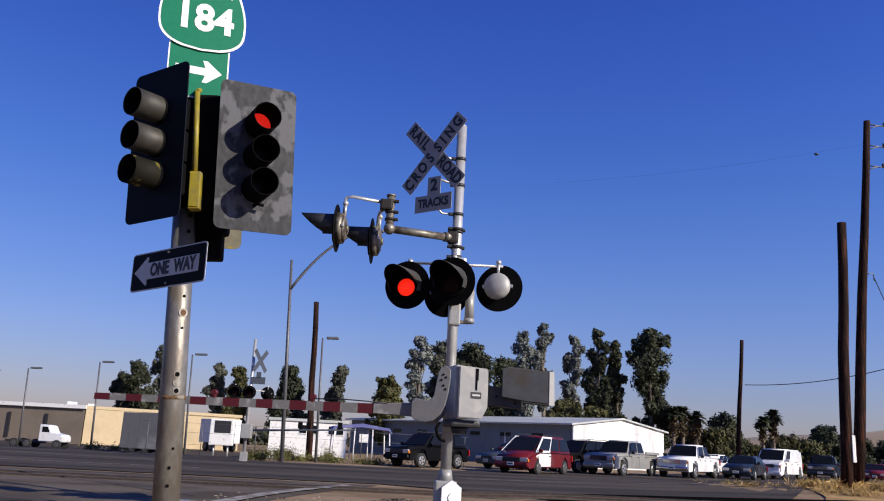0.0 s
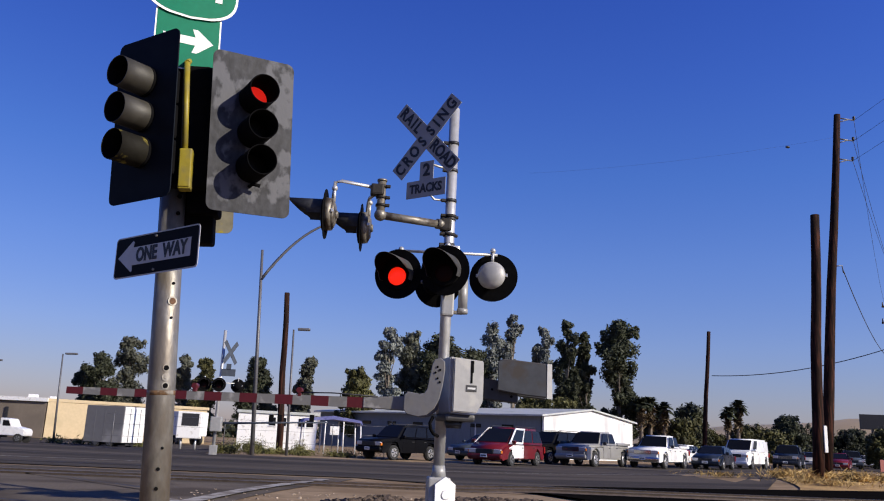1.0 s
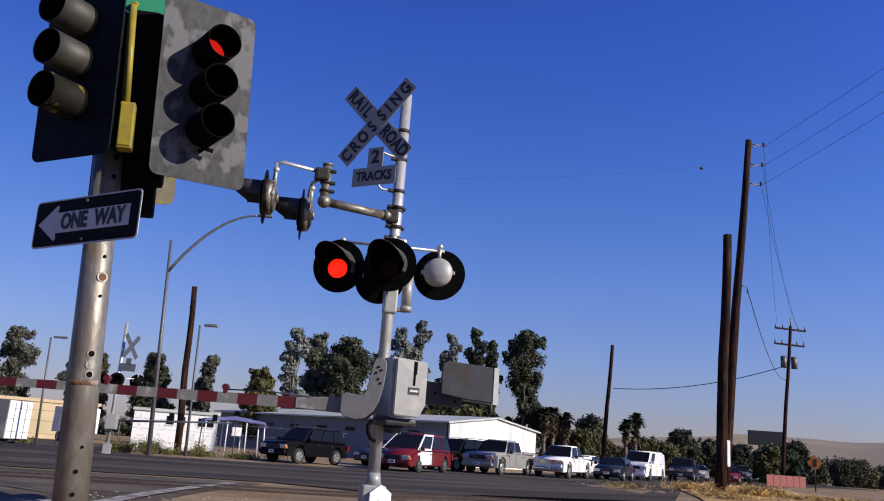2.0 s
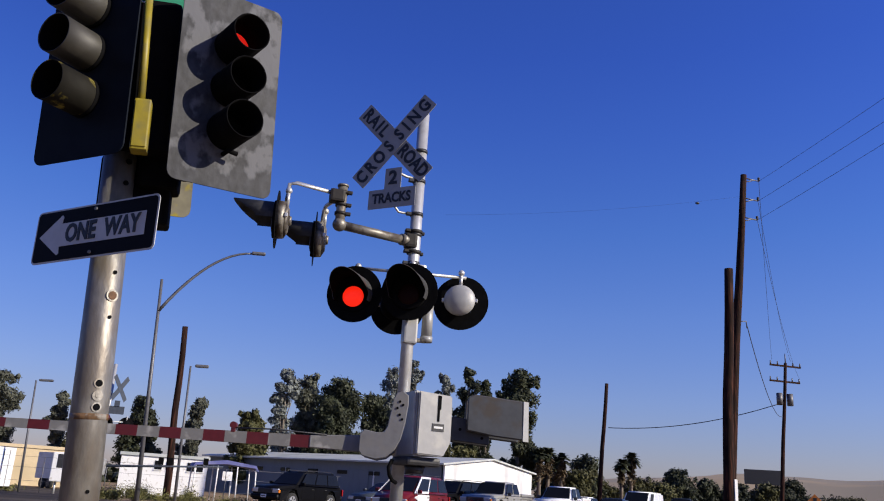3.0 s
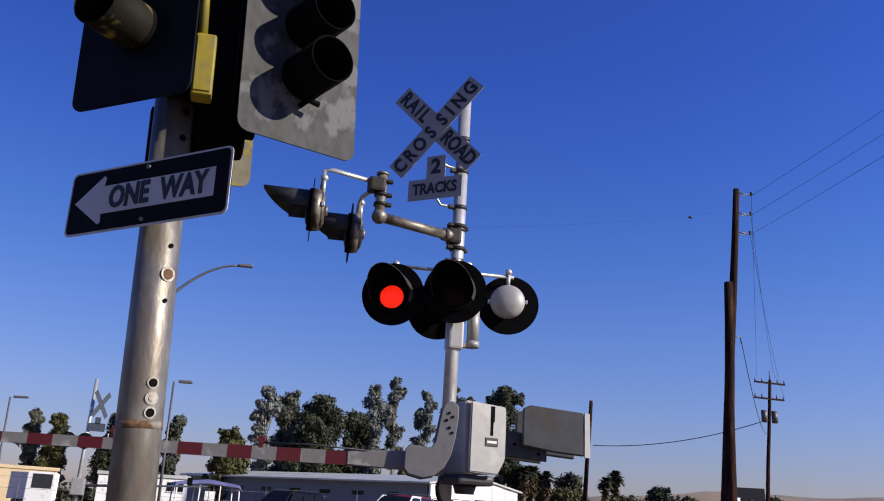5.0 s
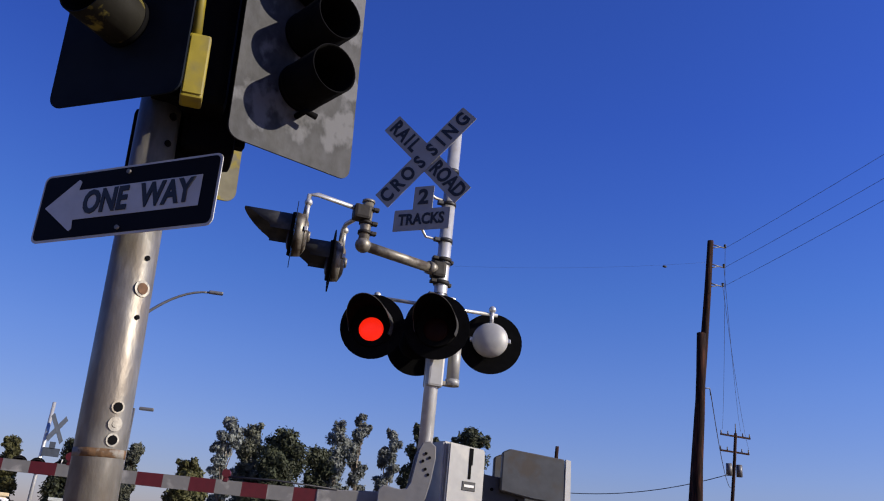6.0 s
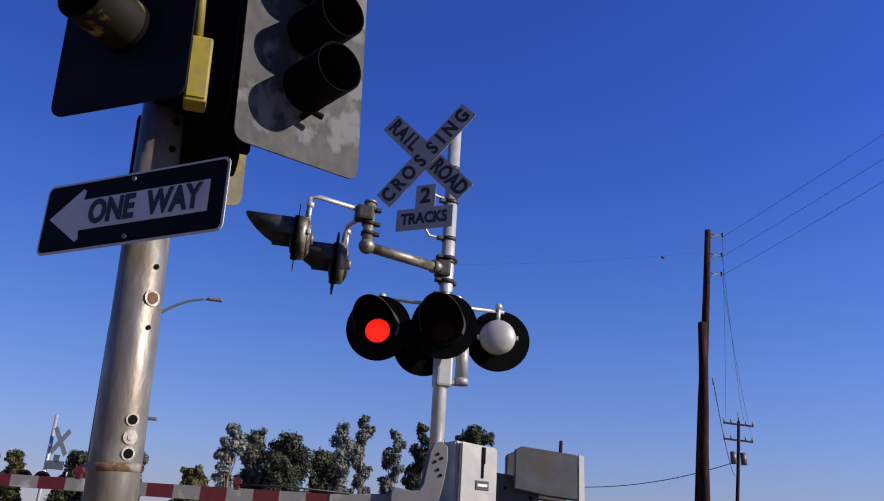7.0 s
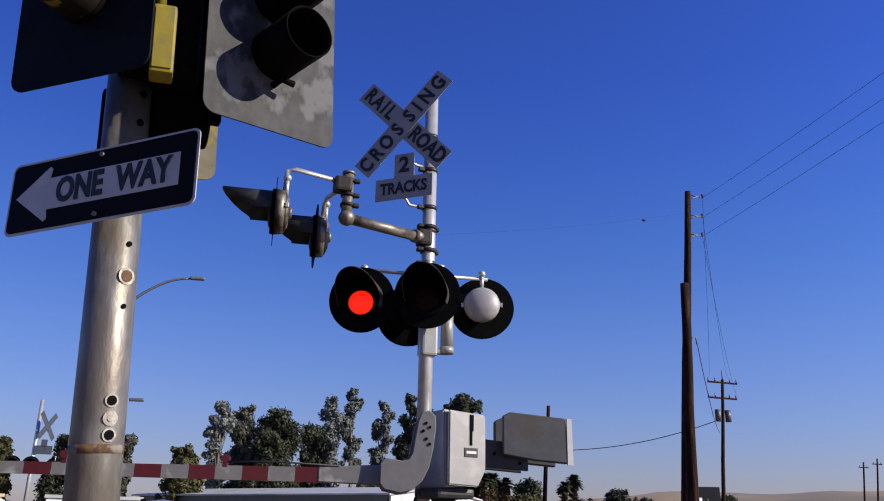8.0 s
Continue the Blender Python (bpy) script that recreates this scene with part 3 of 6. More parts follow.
# base casting
bm = BM()
bbox(bm, (0, 0, 0.03), (0.36, 0.36, 0.06), 0.015)
bbox(bm, (0, 0.0, 0.24), (0.24, 0.24, 0.38), 0.02)
rod(bm, (0, 0, 0.42), (0, 0, 0.55), 0.085, 0.066, 24)
base = part("base_casting", bm, CAB, xs)
bm = BM()
prism(bm, [(-0.10, 0.04), (0.10, 0.04), (0.115, 0.1), (0.115, 0.36), (0.06, 0.40), (0.0, 0.44), (-0.06, 0.40), (-0.115, 0.36), (-0.115, 0.1)], -0.15, -0.118)
rod(bm, (0, -0.15, 0.25), (0, -0.165, 0.25), 0.05, 0.04, 20)
bmesh.ops.transform(bm, matrix=pose(0.03, 0, 0, 0, 0, 12), verts=bm.verts)
part("cover", bm, WHITE, base, "white cover plate with a round boss")
for a in (-1, 1):
    for b in (-1, 1):
        bm = BM()
        rod(bm, (a * 0.15, b * 0.15, 0.05), (a * 0.15, b * 0.15, 0.12), 0.018, 0.018, 8)
        part("anchor_bolt", bm, ALU_DULL, base)
# crossbuck and its brackets
crossbuck(xs, pose(-0.345, -0.25, 4.215, 0, 0, -42))
for z in (4.26, 3.95):
    bm = BM()
    bent(bm, [(-0.04, 0, z), (-0.14, -0.02, z), (-0.28, -0.12, z)], 0.014)
    part("sign_bracket", bm, ALU, xs)
bm = BM()
bent(bm, [(-0.05, 0, 3.55), (-0.2, -0.02, 3.55), (-0.28, -0.1, 3.6)], 0.012)
part("sign_bracket", bm, ALU, xs)
# cross arm and the lamps facing both ways
bm = BM()
rod(bm, (-0.6, 0.18, 2.95), (0.58, 0.02, 2.95), 0.017, 0.017, 12)
part("cross_arm", bm, ALU, xs)
bm = BM()
bbox(bm, (0.02, -0.02, 2.92), (0.2, 0.2, 0.16), 0.03)
part("terminal_box", bm, ALU, xs)
bm = BM()
bbox(bm, (0.01, -0.01, 2.33), (0.14, 0.15, 0.28), 0.02)
part("terminal_box", bm, CAB, xs)
flasher(xs, pose(-0.56, 0.11, 2.66, 4, 0, -26), True)
flasher(xs, pose(-0.05, -0.15, 2.69, 4, 0, -26), False)
flasher(xs, pose(0.55, 0.07, 2.69, 4, 0, 156), False)
flasher(xs, pose(-0.06, 0.33, 2.62, 4, 0, 156), False, False, BLACK)
bm = BM()
rod(bm, (0.19, 0.0, 2.28), (0.19, 0.0, 2.62), 0.055, 0.055, 20)
rod(bm, (0.19, 0.0, 2.23), (0.19, 0.0, 2.285), 0.062, 0.062, 20)
rod(bm, (0.19, 0.0, 2.62), (0.19, 0.0, 2.7), 0.055, 0.035, 20)
part("conduit_head", bm, CAB, xs)
bm = BM()
bbox(bm, (0.09, 0, 2.24), (0.2, 0.05, 0.04), 0.008)
part("bracket", bm, ALU_DULL, xs)

# the side arm with two lamps that face left along the other road
bm = BM()
rod(bm, (-0.06, -0.02, 3.25), (-0.81, -0.30, 3.23), 0.045, 0.045, 20)
rod(bm, (-0.08, -0.025, 3.25), (-0.16, -0.055, 3.25), 0.06, 0.06, 20)
part("side_arm", bm, ALU_DULL, xs, "weathered aluminium side arm")
bm = BM()
bbox(bm, (-0.05, -0.02, 3.25), (0.13, 0.13, 0.15), 0.03)
for z in (3.14, 3.36):
    rod(bm, (0, 0, z - 0.017), (0, 0, z + 0.017), 0.075, 0.075, 20)
    bbox(bm, (-0.09, -0.03, z), (0.05, 0.07, 0.03), 0.005)
    bbox(bm, (0.08, 0.02, z), (0.04, 0.05, 0.03), 0.005)
part("arm_clamp", bm, CLAMP, xs)
bm = BM()
ball(bm, (-0.83, -0.31, 3.23), 0.068, 18)
rod(bm, (-0.83, -0.31, 3.19), (-0.83, -0.31, 3.62), 0.047, 0.047, 20)
rod(bm, (-0.83, -0.31, 3.62), (-0.83, -0.31, 3.64), 0.056, 0.056, 20)
post = part("arm_post", bm, ALU_DULL, xs)
for z in (3.34, 3.43, 3.56):
    bm = BM()
    rod(bm, (-0.83, -0.31, z - 0.013), (-0.83, -0.31, z + 0.013), 0.06, 0.06, 20)
    bbox(bm, (-0.76, -0.33, z), (0.05, 0.05, 0.03), 0.006)
    part("clamp", bm, CLAMP, post)
bm = BM()
bbox(bm, (-0.88, -0.32, 3.51), (0.15, 0.13, 0.13), 0.025)
part("clamp", bm, CLAMP, post)
bm = BM()
bent(bm, [(-0.87, -0.33, 3.53), (-1.28, -0.36, 3.57), (-1.35, -0.37, 3.545), (-1.36, -0.37, 3.36)], 0.020)
bent(bm, [(-0.87, -0.3, 3.50), (-0.95, -0.05, 3.49), (-0.96, 0.0, 3.45), (-0.965, 0.02, 3.3)], 0.020)
part("lamp_bracket", bm, ALU, xs)
flasher(xs, pose(-1.43, -0.38, 3.17, 0, 0, -97), False, True)
flasher(xs, pose(-1.02, 0.02, 3.15, 0, 0, -97), False, True)

# ---- crossing gate ----
gate = thing("crossing_gate", pose(0.436, 11.257, 0.28, 0, 0, 9.5), "lowered crossing gate with striped arm and pale grey cabinet", "crossing gate")
bm = BM()
prism(bm, [(-0.17, 1.10), (0.15, 1.12), (0.18, 1.22), (0.18, 1.60), (0.15, 1.67), (-0.18, 1.70)], -0.16, 0.26)
bmesh.ops.bevel(bm, geom=list(bm.edges), offset=0.015, segments=2, affect='EDGES')
cab = part("cabinet", bm, CAB, gate, "light grey painted gate mechanism cabinet")
bm = BM()
prism(bm, [(-0.15, 1.12), (0.12, 1.11), (0.19, 1.24), (0.19, 1.58), (0.185, 1.67), (-0.15, 1.69)], -0.20, -0.165)
bmesh.ops.bevel(bm, geom=list(bm.edges), offset=0.01, segments=2, affect='EDGES')
door = part("door", bm, CAB, cab, "pale cabinet door with a slot and a small plate")
bm = BM()
bbox(bm, (0.055, -0.203, 1.60), (0.035, 0.006, 0.13), 0.002)
bbox(bm, (0.05, -0.203, 1.49), (0.022, 0.006, 0.13), 0.002)
part("latch_slot", bm, BLACK, door)
bm = BM()
bbox(bm, (0.05, -0.203, 1.37), (0.12, 0.006, 0.07), 0.002)
part("name_plate", bm, DARKGREY, door)
bm = BM()
bbox(bm, (0.05, -0.208, 1.37), (0.09, 0.003, 0.02), 0.0)
part("plate_bar", bm, ALU, door)
bm = BM()
bbox(bm, (-0.03, 0.08, 1.06), (0.34, 0.40, 0.08), 0.03)
rod(bm, (-0.05, 0.05, 1.02), (-0.05, 0.05, 0.95), 0.1, 0.08, 20)
part("cabinet_underside", bm, DARKGREY, gate)
bm = BM()
bent(bm, [(-0.30, 0.0, 1.06), (-0.335, -0.01, 0.99), (-0.32, 0.0, 0.93), (-0.27, 0.05, 0.88), (-0.20, 0.12, 0.86)], 0.018)
part("cable_hose", bm, BLACK, gate)
# curved arm bracket
out = [(-0.30, 1.60), (-0.275, 1.66), (-0.215, 1.68), (-0.165, 1.64), (-0.16, 1.55), (-0.18, 1.38), (-0.21, 1.24), (-0.26, 1.14), (-0.34, 1.07), (-0.43, 1.05), (-0.55, 1.075), (-0.585, 1.12), (-0.585, 1.27), (-0.55, 1.31), (-0.42, 1.29), (-0.37, 1.30), (-0.34, 1.35), (-0.325, 1.45)]
AM = pose(0, 0, 0, 0, 0, -23)   # the arm lies across the road, turned against the cabinet
for yy in (-0.20, 0.16):
    bm = BM()
    prism(bm, out, yy - 0.02, yy + 0.02)
    bmesh.ops.transform(bm, matrix=AM, verts=bm.verts)
    bmesh.ops.bevel(bm, geom=[e for e in bm.edges if abs((AM.inverted() @ e.verts[0].co).y - (AM.inverted() @ e.verts[1].co).y) < 1e-4], offset=0.006, segments=1, affect='EDGES')
    bk = part("arm_bracket", bm, BRACKET, gate, "curved weathered arm bracket, grey toned down for shade")
    for x, z in ((-0.24, 1.58), (-0.26, 1.52), (-0.21, 1.55), (-0.235, 1.46), (-0.21, 1.42)):
        bm = BM()
        rod(bm, (x, yy - 0.028, z), (x, yy - 0.018, z), 0.012, 0.012, 8)
        bmesh.ops.transform(bm, matrix=AM, verts=bm.verts)
        part("bracket_bolt", bm, BLACK, bk)


# arm, lamps on it, and counterweight
def arm_part(name, bm, material, parent=gate, label=""):
    bmesh.ops.transform(bm, matrix=AM, verts=bm.verts)
    return part(name, bm, material, parent, label)


def arm_h(d):
    return 0.115 - 0.011 * d


bm = BM()
prism(bm, [(-0.56, 1.11), (-0.56, 1.27), (-1.06, 1.24), (-1.06, 1.125)], -0.03, 0.03)
bmesh.ops.bevel(bm, geom=list(bm.edges), offset=0.008, segments=1, affect='EDGES')
boom = arm_part("arm_root", bm, ARM_WHITE, gate, "white root of the gate arm, greyed for shade")
xa, k = -1.04, 0
while xa > -4.35:
    w = 0.20 if k % 2 == 0 else 0.205
    h0, h1 = arm_h(-xa - 1), arm_h(-xa - 1 + w)
    bm = BM()
    prism(bm, [(xa, 1.18 - h0 / 2), (xa, 1.18 + h0 / 2), (xa - w, 1.18 + h1 / 2), (xa - w, 1.18 - h1 / 2)], -0.022, 0.022)
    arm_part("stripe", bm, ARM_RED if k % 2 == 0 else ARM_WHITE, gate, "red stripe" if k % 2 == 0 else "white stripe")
    xa, k = xa - w, k + 1
for x in (-1.78, -2.98):
    bm = BM()
    bbox(bm, (x, 0, 1.245), (0.04, 0.05, 0.05), 0.006)
    rod(bm, (x, -0.04, 1.285), (x, 0.04, 1.285), 0.032, 0.032, 16)
    arm_part("arm_lamp", bm, ARM_RED, gate, "small red arm lamp")
bm = BM()
bent(bm, [(-0.9, -0.03, 1.25), (-1.4, -0.03, 1.27), (-1.78, -0.02, 1.26)], 0.007, 6)
arm_part("arm_cable", bm, CABLE)
for yy in (0.02, 0.30):
    bm = BM()
    prism(bm, [(0.20, 1.28), (0.20, 1.50), (0.62, 1.46), (0.62, 1.25)], yy - 0.015, yy + 0.015)
    bmesh.ops.bevel(bm, geom=list(bm.edges), offset=0.006, segments=1, affect='EDGES')
    lever = arm_part("counterweight_arm", bm, DARKGREY, gate, "weathered grey counterweight arm")
    for x, z in ((0.34, 1.38), (0.55, 1.36), (0.55, 1.31)):
        bm = BM()
        rod(bm, (x, yy - 0.022, z), (x, yy - 0.01, z), 0.014, 0.014, 8)
        arm_part("bolt", bm, BLACK, lever)
bm = BM()
prism(bm, [(0.40, 1.37), (0.40, 1.68), (0.46, 1.71), (0.92, 1.67), (0.93, 1.31), (0.66, 1.33)], -0.07, 0.0)
bmesh.ops.bevel(bm, geom=list(bm.edges), offset=0.01, segments=1, affect='EDGES')
arm_part("counterweight", bm, WEIGHT, gate, "dark grey steel counterweight")
bm = BM()
prism(bm, [(0.40, 1.37), (0.40, 1.68), (0.46, 1.71), (0.92, 1.67), (0.93, 1.31), (0.66, 1.33)], 0.32, 0.40)
bmesh.ops.bevel(bm, geom=list(bm.edges), offset=0.01, segments=1, affect='EDGES')
arm_part("counterweight", bm, WEIGHT, gate, "dark grey steel counterweight")

# angled strip added in a paler paint to show the weight's sunlit edge
bm = BM()
prism(bm, [(0.0, 1.30), (0.075, 1.30), (0.065, 1.67), (0.0, 1.67)], -0.006, 0.006, pose(0.925, -0.07, 0, 0, 0, 38))
arm_part("end_flange", bm, CAB, gate, "end flange of the counterweight, paled as its sunlit edge")

fnd = thing("foundation", pose(MX, MY, 0), "square concrete foundation block under the crossing mast", "foundation")
bm = BM()
bbox(bm, (0, 0, 0.085), (0.62, 0.62, 0.39), 0.02)
part("block", bm, CONCRETE, fnd)

# ---- ballast ----
STONE = mat("dark brown ballast stone", (0.0805, 0.0598, 0.046), 0.9, 0.0, 0.3, 12, 0.3, isle=0.85, spec=0.2)
MOUND = mat("stony dark earth", (0.045, 0.033, 0.025), 0.95, 0.0, 0.3, 9, 0.8, (0.14, 0.105, 0.075), 0.35, 1.2, spec=0.1)


def mound_h(x, y):
    u = ((x - 1.35) / 3.1) ** 2 + ((y - 12.4) / 2.7) ** 2
    return 0.27 * max(0.0, 1 - u) ** 0.6 if u < 1 else 0.0


vs, fs = [], []
NX, NY = 70, 50
for j in range(NY + 1):
    for i in range(NX + 1):
        x, y = -3.4 + 8.6 * i / NX, 9.3 + 5.8 * j / NY
        h = mound_h(x, y)
        vs.append((x, y, gz(x, y) - 0.03 + h + (0.05 * noise.noise((x * 3, y * 3, 1.7)) + 0.09 * noise.noise((x * 1.1, y * 1.1, 4.2)) if h > 0.02 else 0)))
for j in range(NY):
    for i in range(NX):
        q = j * (NX + 1) + i
        fs.append((q, q + 1, q + NX + 2, q + NX + 1))
me = bpy.data.meshes.new("ballast_bank")
me.from_pydata(vs, [], fs)
me.materials.append(MOUND)
tagged(new("ballast_bank", me), "low bank of dark stony earth round the crossing mast", "bank", kind="structure")


def stones(name, n, place, smin, smax, material, label):
    rs = random.Random(5)
    base = [Vector(v) for v in ((1, 0, 0), (-1, 0, 0), (0, 1, 0), (0, -1, 0), (0, 0, 1), (0, 0, -1), (0.6, 0.6, 0.5), (-0.6, 0.6, -0.4), (0.6, -0.6, -0.5), (-0.6, -0.6, 0.5))]
    tmp = bmesh.new()
    vv = [tmp.verts.new(b) for b in base]
    bmesh.ops.convex_hull(tmp, input=vv)
    tmp.verts.index_update()
    tv = [v.co.copy() for v in tmp.verts]
    tf = [[v.index for v in f.verts] for f in tmp.faces]
    tmp.free()
    V, F = [], []
    while n > 0:
        p = place(rs)
        if p is None:
            continue
        n -= 1
        s = smin + (smax - smin) * rs.random() ** 2.2
        rot = Euler((rs.random() * 6, rs.random() * 6, rs.random() * 6)).to_matrix()
        o = len(V)
        for c in tv:
            q = rot @ c
            V.append((p[0] + q.x * s, p[1] + q.y * s * (0.8 + 0.3 * rs.random()), p[2] + q.z * s * 0.75))
        F += [[o + i for i in f] for f in tf]
    me = bpy.data.meshes.new(name)
    me.from_pydata(V, [], F)
    me.materials.append(material)
    return tagged(new(name, me), label, "stones", kind="stuff")


def on_bank(rs):
    x, y = -3.2 + 8.2 * rs.random(), 9.4 + 5.6 * rs.random()
    h = mound_h(x, y)
    if h < 0.01 + 0.05 * rs.random() or (abs(x - MX) < 0.33 and abs(y - MY) < 0.33):
        return None
    if noise.noise((x * 1.3, y * 1.3, 8.5)) < -0.32 + 0.2 * rs.random():
        return None
    return (x, y, gz(x, y) - 0.03 + h + 0.05 * noise.noise((x * 3, y * 3, 1.7)) + 0.09 * noise.noise((x * 1.1, y * 1.1, 4.2)) + 0.01)


stones("ballast_stones", 6500, on_bank, 0.018, 0.075, STONE, "loose dark brown railway ballast stones")
PEBBLE = mat("tan pebble", (0.33, 0.26, 0.19), 0.9, 0.0, 0.25, 12, 0.3, isle=0.5)


def on_dirt(rs):
    x, y = -3.0 + 12 * rs.random(), 6 + 11 * rs.random()
    return (x, y, gz(x, y) + 0.0)


stones("gravel", 2500, on_dirt, 0.008, 0.04, PEBBLE, "scattered tan gravel on the dirt")

# ---- railway: sunken bed blackened for deep shade, with rails beside the road ----
# near-black colour stands in for the deep shade over the bed
BED = mat("shade-blackened track bed", (0.006, 0.0055, 0.0055), 0.95, 0.0, 0.3, 9, 0.4, spec=0.0)
RAIL = mat("worn rail steel", (0.16, 0.13, 0.11), 0.45, 0.7, 0.2, 10, 0.1)


def railpt(x, off):
    return (x, 20.2 + off + 0.03 * (x - 3))


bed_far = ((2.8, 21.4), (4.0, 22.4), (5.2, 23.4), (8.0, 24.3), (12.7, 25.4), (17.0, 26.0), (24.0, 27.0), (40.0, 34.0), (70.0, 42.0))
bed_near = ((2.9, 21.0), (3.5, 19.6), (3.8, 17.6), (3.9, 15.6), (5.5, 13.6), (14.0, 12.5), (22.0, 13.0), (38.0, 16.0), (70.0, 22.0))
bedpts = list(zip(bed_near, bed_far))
strip("track_bed", bedpts, BED, 0.05, "railway track bed with deep shade painted black", "track bed", cols=8)
for n, off in enumerate((-0.72, 0.72)):
    bm = BM()
    a, b = railpt(-26, off), railpt(70, off)
    d = Vector((b[0] - a[0], b[1] - a[1], 0))
    prev = None
    prof = [(-0.07, 0.0), (0.07, 0.0), (0.02, 0.03), (0.035, 0.07), (-0.035, 0.07), (-0.02, 0.03)]
    nn = Vector((-d.y, d.x, 0)).normalized()
    for i in range(40):
        px = -26 + 96 * i / 39
        cx, cy = railpt(px, off)
        z0 = gz(cx, cy) + (0.055 if px > 2.8 else -0.02)
        cur = [bm.verts.new((cx + nn.x * u, cy + nn.y * u, z0 + w)) for u, w in prof]
        if prev:
            for q in range(6):
                bm.faces.new((prev[q], prev[(q + 1) % 6], cur[(q + 1) % 6], cur[q]))
        prev = cur
    r = thing("rail", pose(0, 0, 0), "worn steel rail of the railway track", "rail", "rails")
    part("rail_bar", bm, RAIL, r)

# ---- far crossing signal ----


FARBACK = mat("dull dark sign back", (0.055, 0.065, 0.085), 0.8, 0.0, 0.15, 10, 0.05, spec=0.2)


def far_signal(m):
    t = thing("crossing_signal", m, "far crossing mast with crossbuck, lamps and thin gate arm", "crossing signal")
    bm = BM()
    rod(bm, (0, 0, 0), (0, 0, 5.15), 0.07, 0.065, 16)
    part("mast", bm, ALU, t)
    r1, r2 = pose(0.32, -0.1, 4.22, 0, -47, 58), pose(0.32, -0.115, 4.22, 0, 47, 58)
    for r in (r1, r2):
        bm = BM()
        prism(bm, rounded(1.2, 0.21, 0.01, 2), -0.003, 0.003)
        bmesh.ops.transform(bm, matrix=r, verts=bm.verts)
        part("blade", bm, FARBACK, t, "dark back of a crossbuck blade")
    bm = BM()
    bbox(bm, (0.30, -0.1, 3.38), (0.58, 0.02, 0.3), 0.005)
    bbox(bm, (0.30, -0.1, 3.62), (0.2, 0.02, 0.25), 0.005)
    part("tracks_panel", bm, FARBACK, t)
    for x in (-0.62, -0.02):
        flasher(t, pose(x, -0.18, 2.86, 0, 0, 8), False)
    flasher(t, pose(0.72, 0.1, 2.86, 0, 0, 190), False, False, BLACK)
    bm = BM()
    rod(bm, (-0.7, 0, 2.95), (0.75, 0, 2.95), 0.02, 0.02, 8)
    part("cross_arm", bm, ALU, t)
    bm = BM()
    bbox(bm, (0.02, 0, 1.25), (0.45, 0.5, 0.6), 0.04)
    part("cabinet", bm, CAB, t)
    bm = BM()
    bbox(bm, (0, 0, 0.2), (0.3, 0.3, 0.4), 0.02)
    part("base_casting", bm, CAB, t)
    bm = BM()
    rod(bm, (0.2, 0.3, 1.3), (4.6, 1.0, 1.55), 0.05, 0.03, 8)
    part("gate_arm", bm, FARBACK, t, "dark gate arm seen from behind")
    for x in (2.2, 2.55, 3.9):
        bm = BM()
        bbox(bm, (x, 0.3 + (x - 0.2) * 0.16 - 0.06, 1.6 + (x - 2) * 0.05), (0.2, 0.05, 0.28), 0.01)
        part("arm_lamp", bm, BLACK, t)
    return t


far_signal(pose(-5.42, 38.0, 0.02, 0, 0, 0))
bx = thing("signal_cabinet", pose(-8.6, 52, gz(-8.6, 52)), "white relay cabinet on short posts beside the tracks", "cabinet")
bm = BM()
bbox(bm, (0, 0, 1.45), (1.35, 0.6, 1.5), 0.05)
part("body", bm, WHITE, bx)
bm = BM()
bbox(bm, (0.05, -0.306, 1.75), (0.95, 0.012, 0.7), 0.01)
part("door", bm, DARKGREY, bx)
for x in (-0.4, 0.4):
    bm = BM()
    rod(bm, (x, 0, 0), (x, 0, 0.75), 0.06, 0.06, 10)
    part("post", bm, ALU, bx)

# ---- poles, lamps and wires ----


def wooden_pole(base, top, r0, r1, label):
    t = thing("utility_pole", pose(*base), label, "utility pole")
    d = Vector(top) - Vector(base)
    bm = BM()
    bent(bm, [d * (i / 6) - Vector((0, 0, 0.2 if i == 0 else 0)) + Vector((0.03 * math.sin(i * 1.7), 0, 0)) * (0 < i < 6) for i in range(7)], r0, 16, r1)
    part("shaft", bm, WOODPOLE, t)
    return t, d


short_b, short_t = (15.83, 29.2, 0.2), (16.27, 29.2, 9.74)
tall_b, tall_t = (21.25, 37.25, 0.1), (22.96, 37.25, 17.6)
sp, d = wooden_pole(short_b, short_t, 0.20, 0.155, "dark cut-off wooden utility pole on dry grass")
bm = BM()
rod(bm, Vector((0.17, -0.06, 0.3)), Vector((0.33, -0.05, 5.0)), 0.035, 0.035, 8)
part("riser_pipe", bm, STEELPOLE, sp, "grey riser pipe")
bm = BM()
bbox(bm, (0.24, -0.18, 1.5), (0.12, 0.08, 0.9), 0.01)
part("guard", bm, WHITE, sp, "white pole guard")
tp_, d = wooden_pole(tall_b, tall_t, 0.26, 0.15, "tall leaning brown wooden utility pole with side insulators")
ends = []
for z in (17.45, 16.35, 15.3):
    k = z / 17.6
    a = d * k
    b = a + Vector((0.9, 0.0, -0.05))
    bm = BM()
    rod(bm, a, b, 0.035, 0.03, 8)
    rod(bm, a - Vector((0, 0, 0.25)), a + (b - a) * 0.7, 0.025, 0.025, 8)
    br = part("bracket", bm, STEELPOLE, tp_)
    bm = BM()
    for q in range(4):
        rod(bm, b + Vector((0, 0, 0.02 + q * 0.05)), b + Vector((0, 0, 0.055 + q * 0.05)), 0.07, 0.05, 10)
    part("insulator", bm, STEELPOLE, br)
    ends.append(Vector(tall_b) + b)
bm = BM()
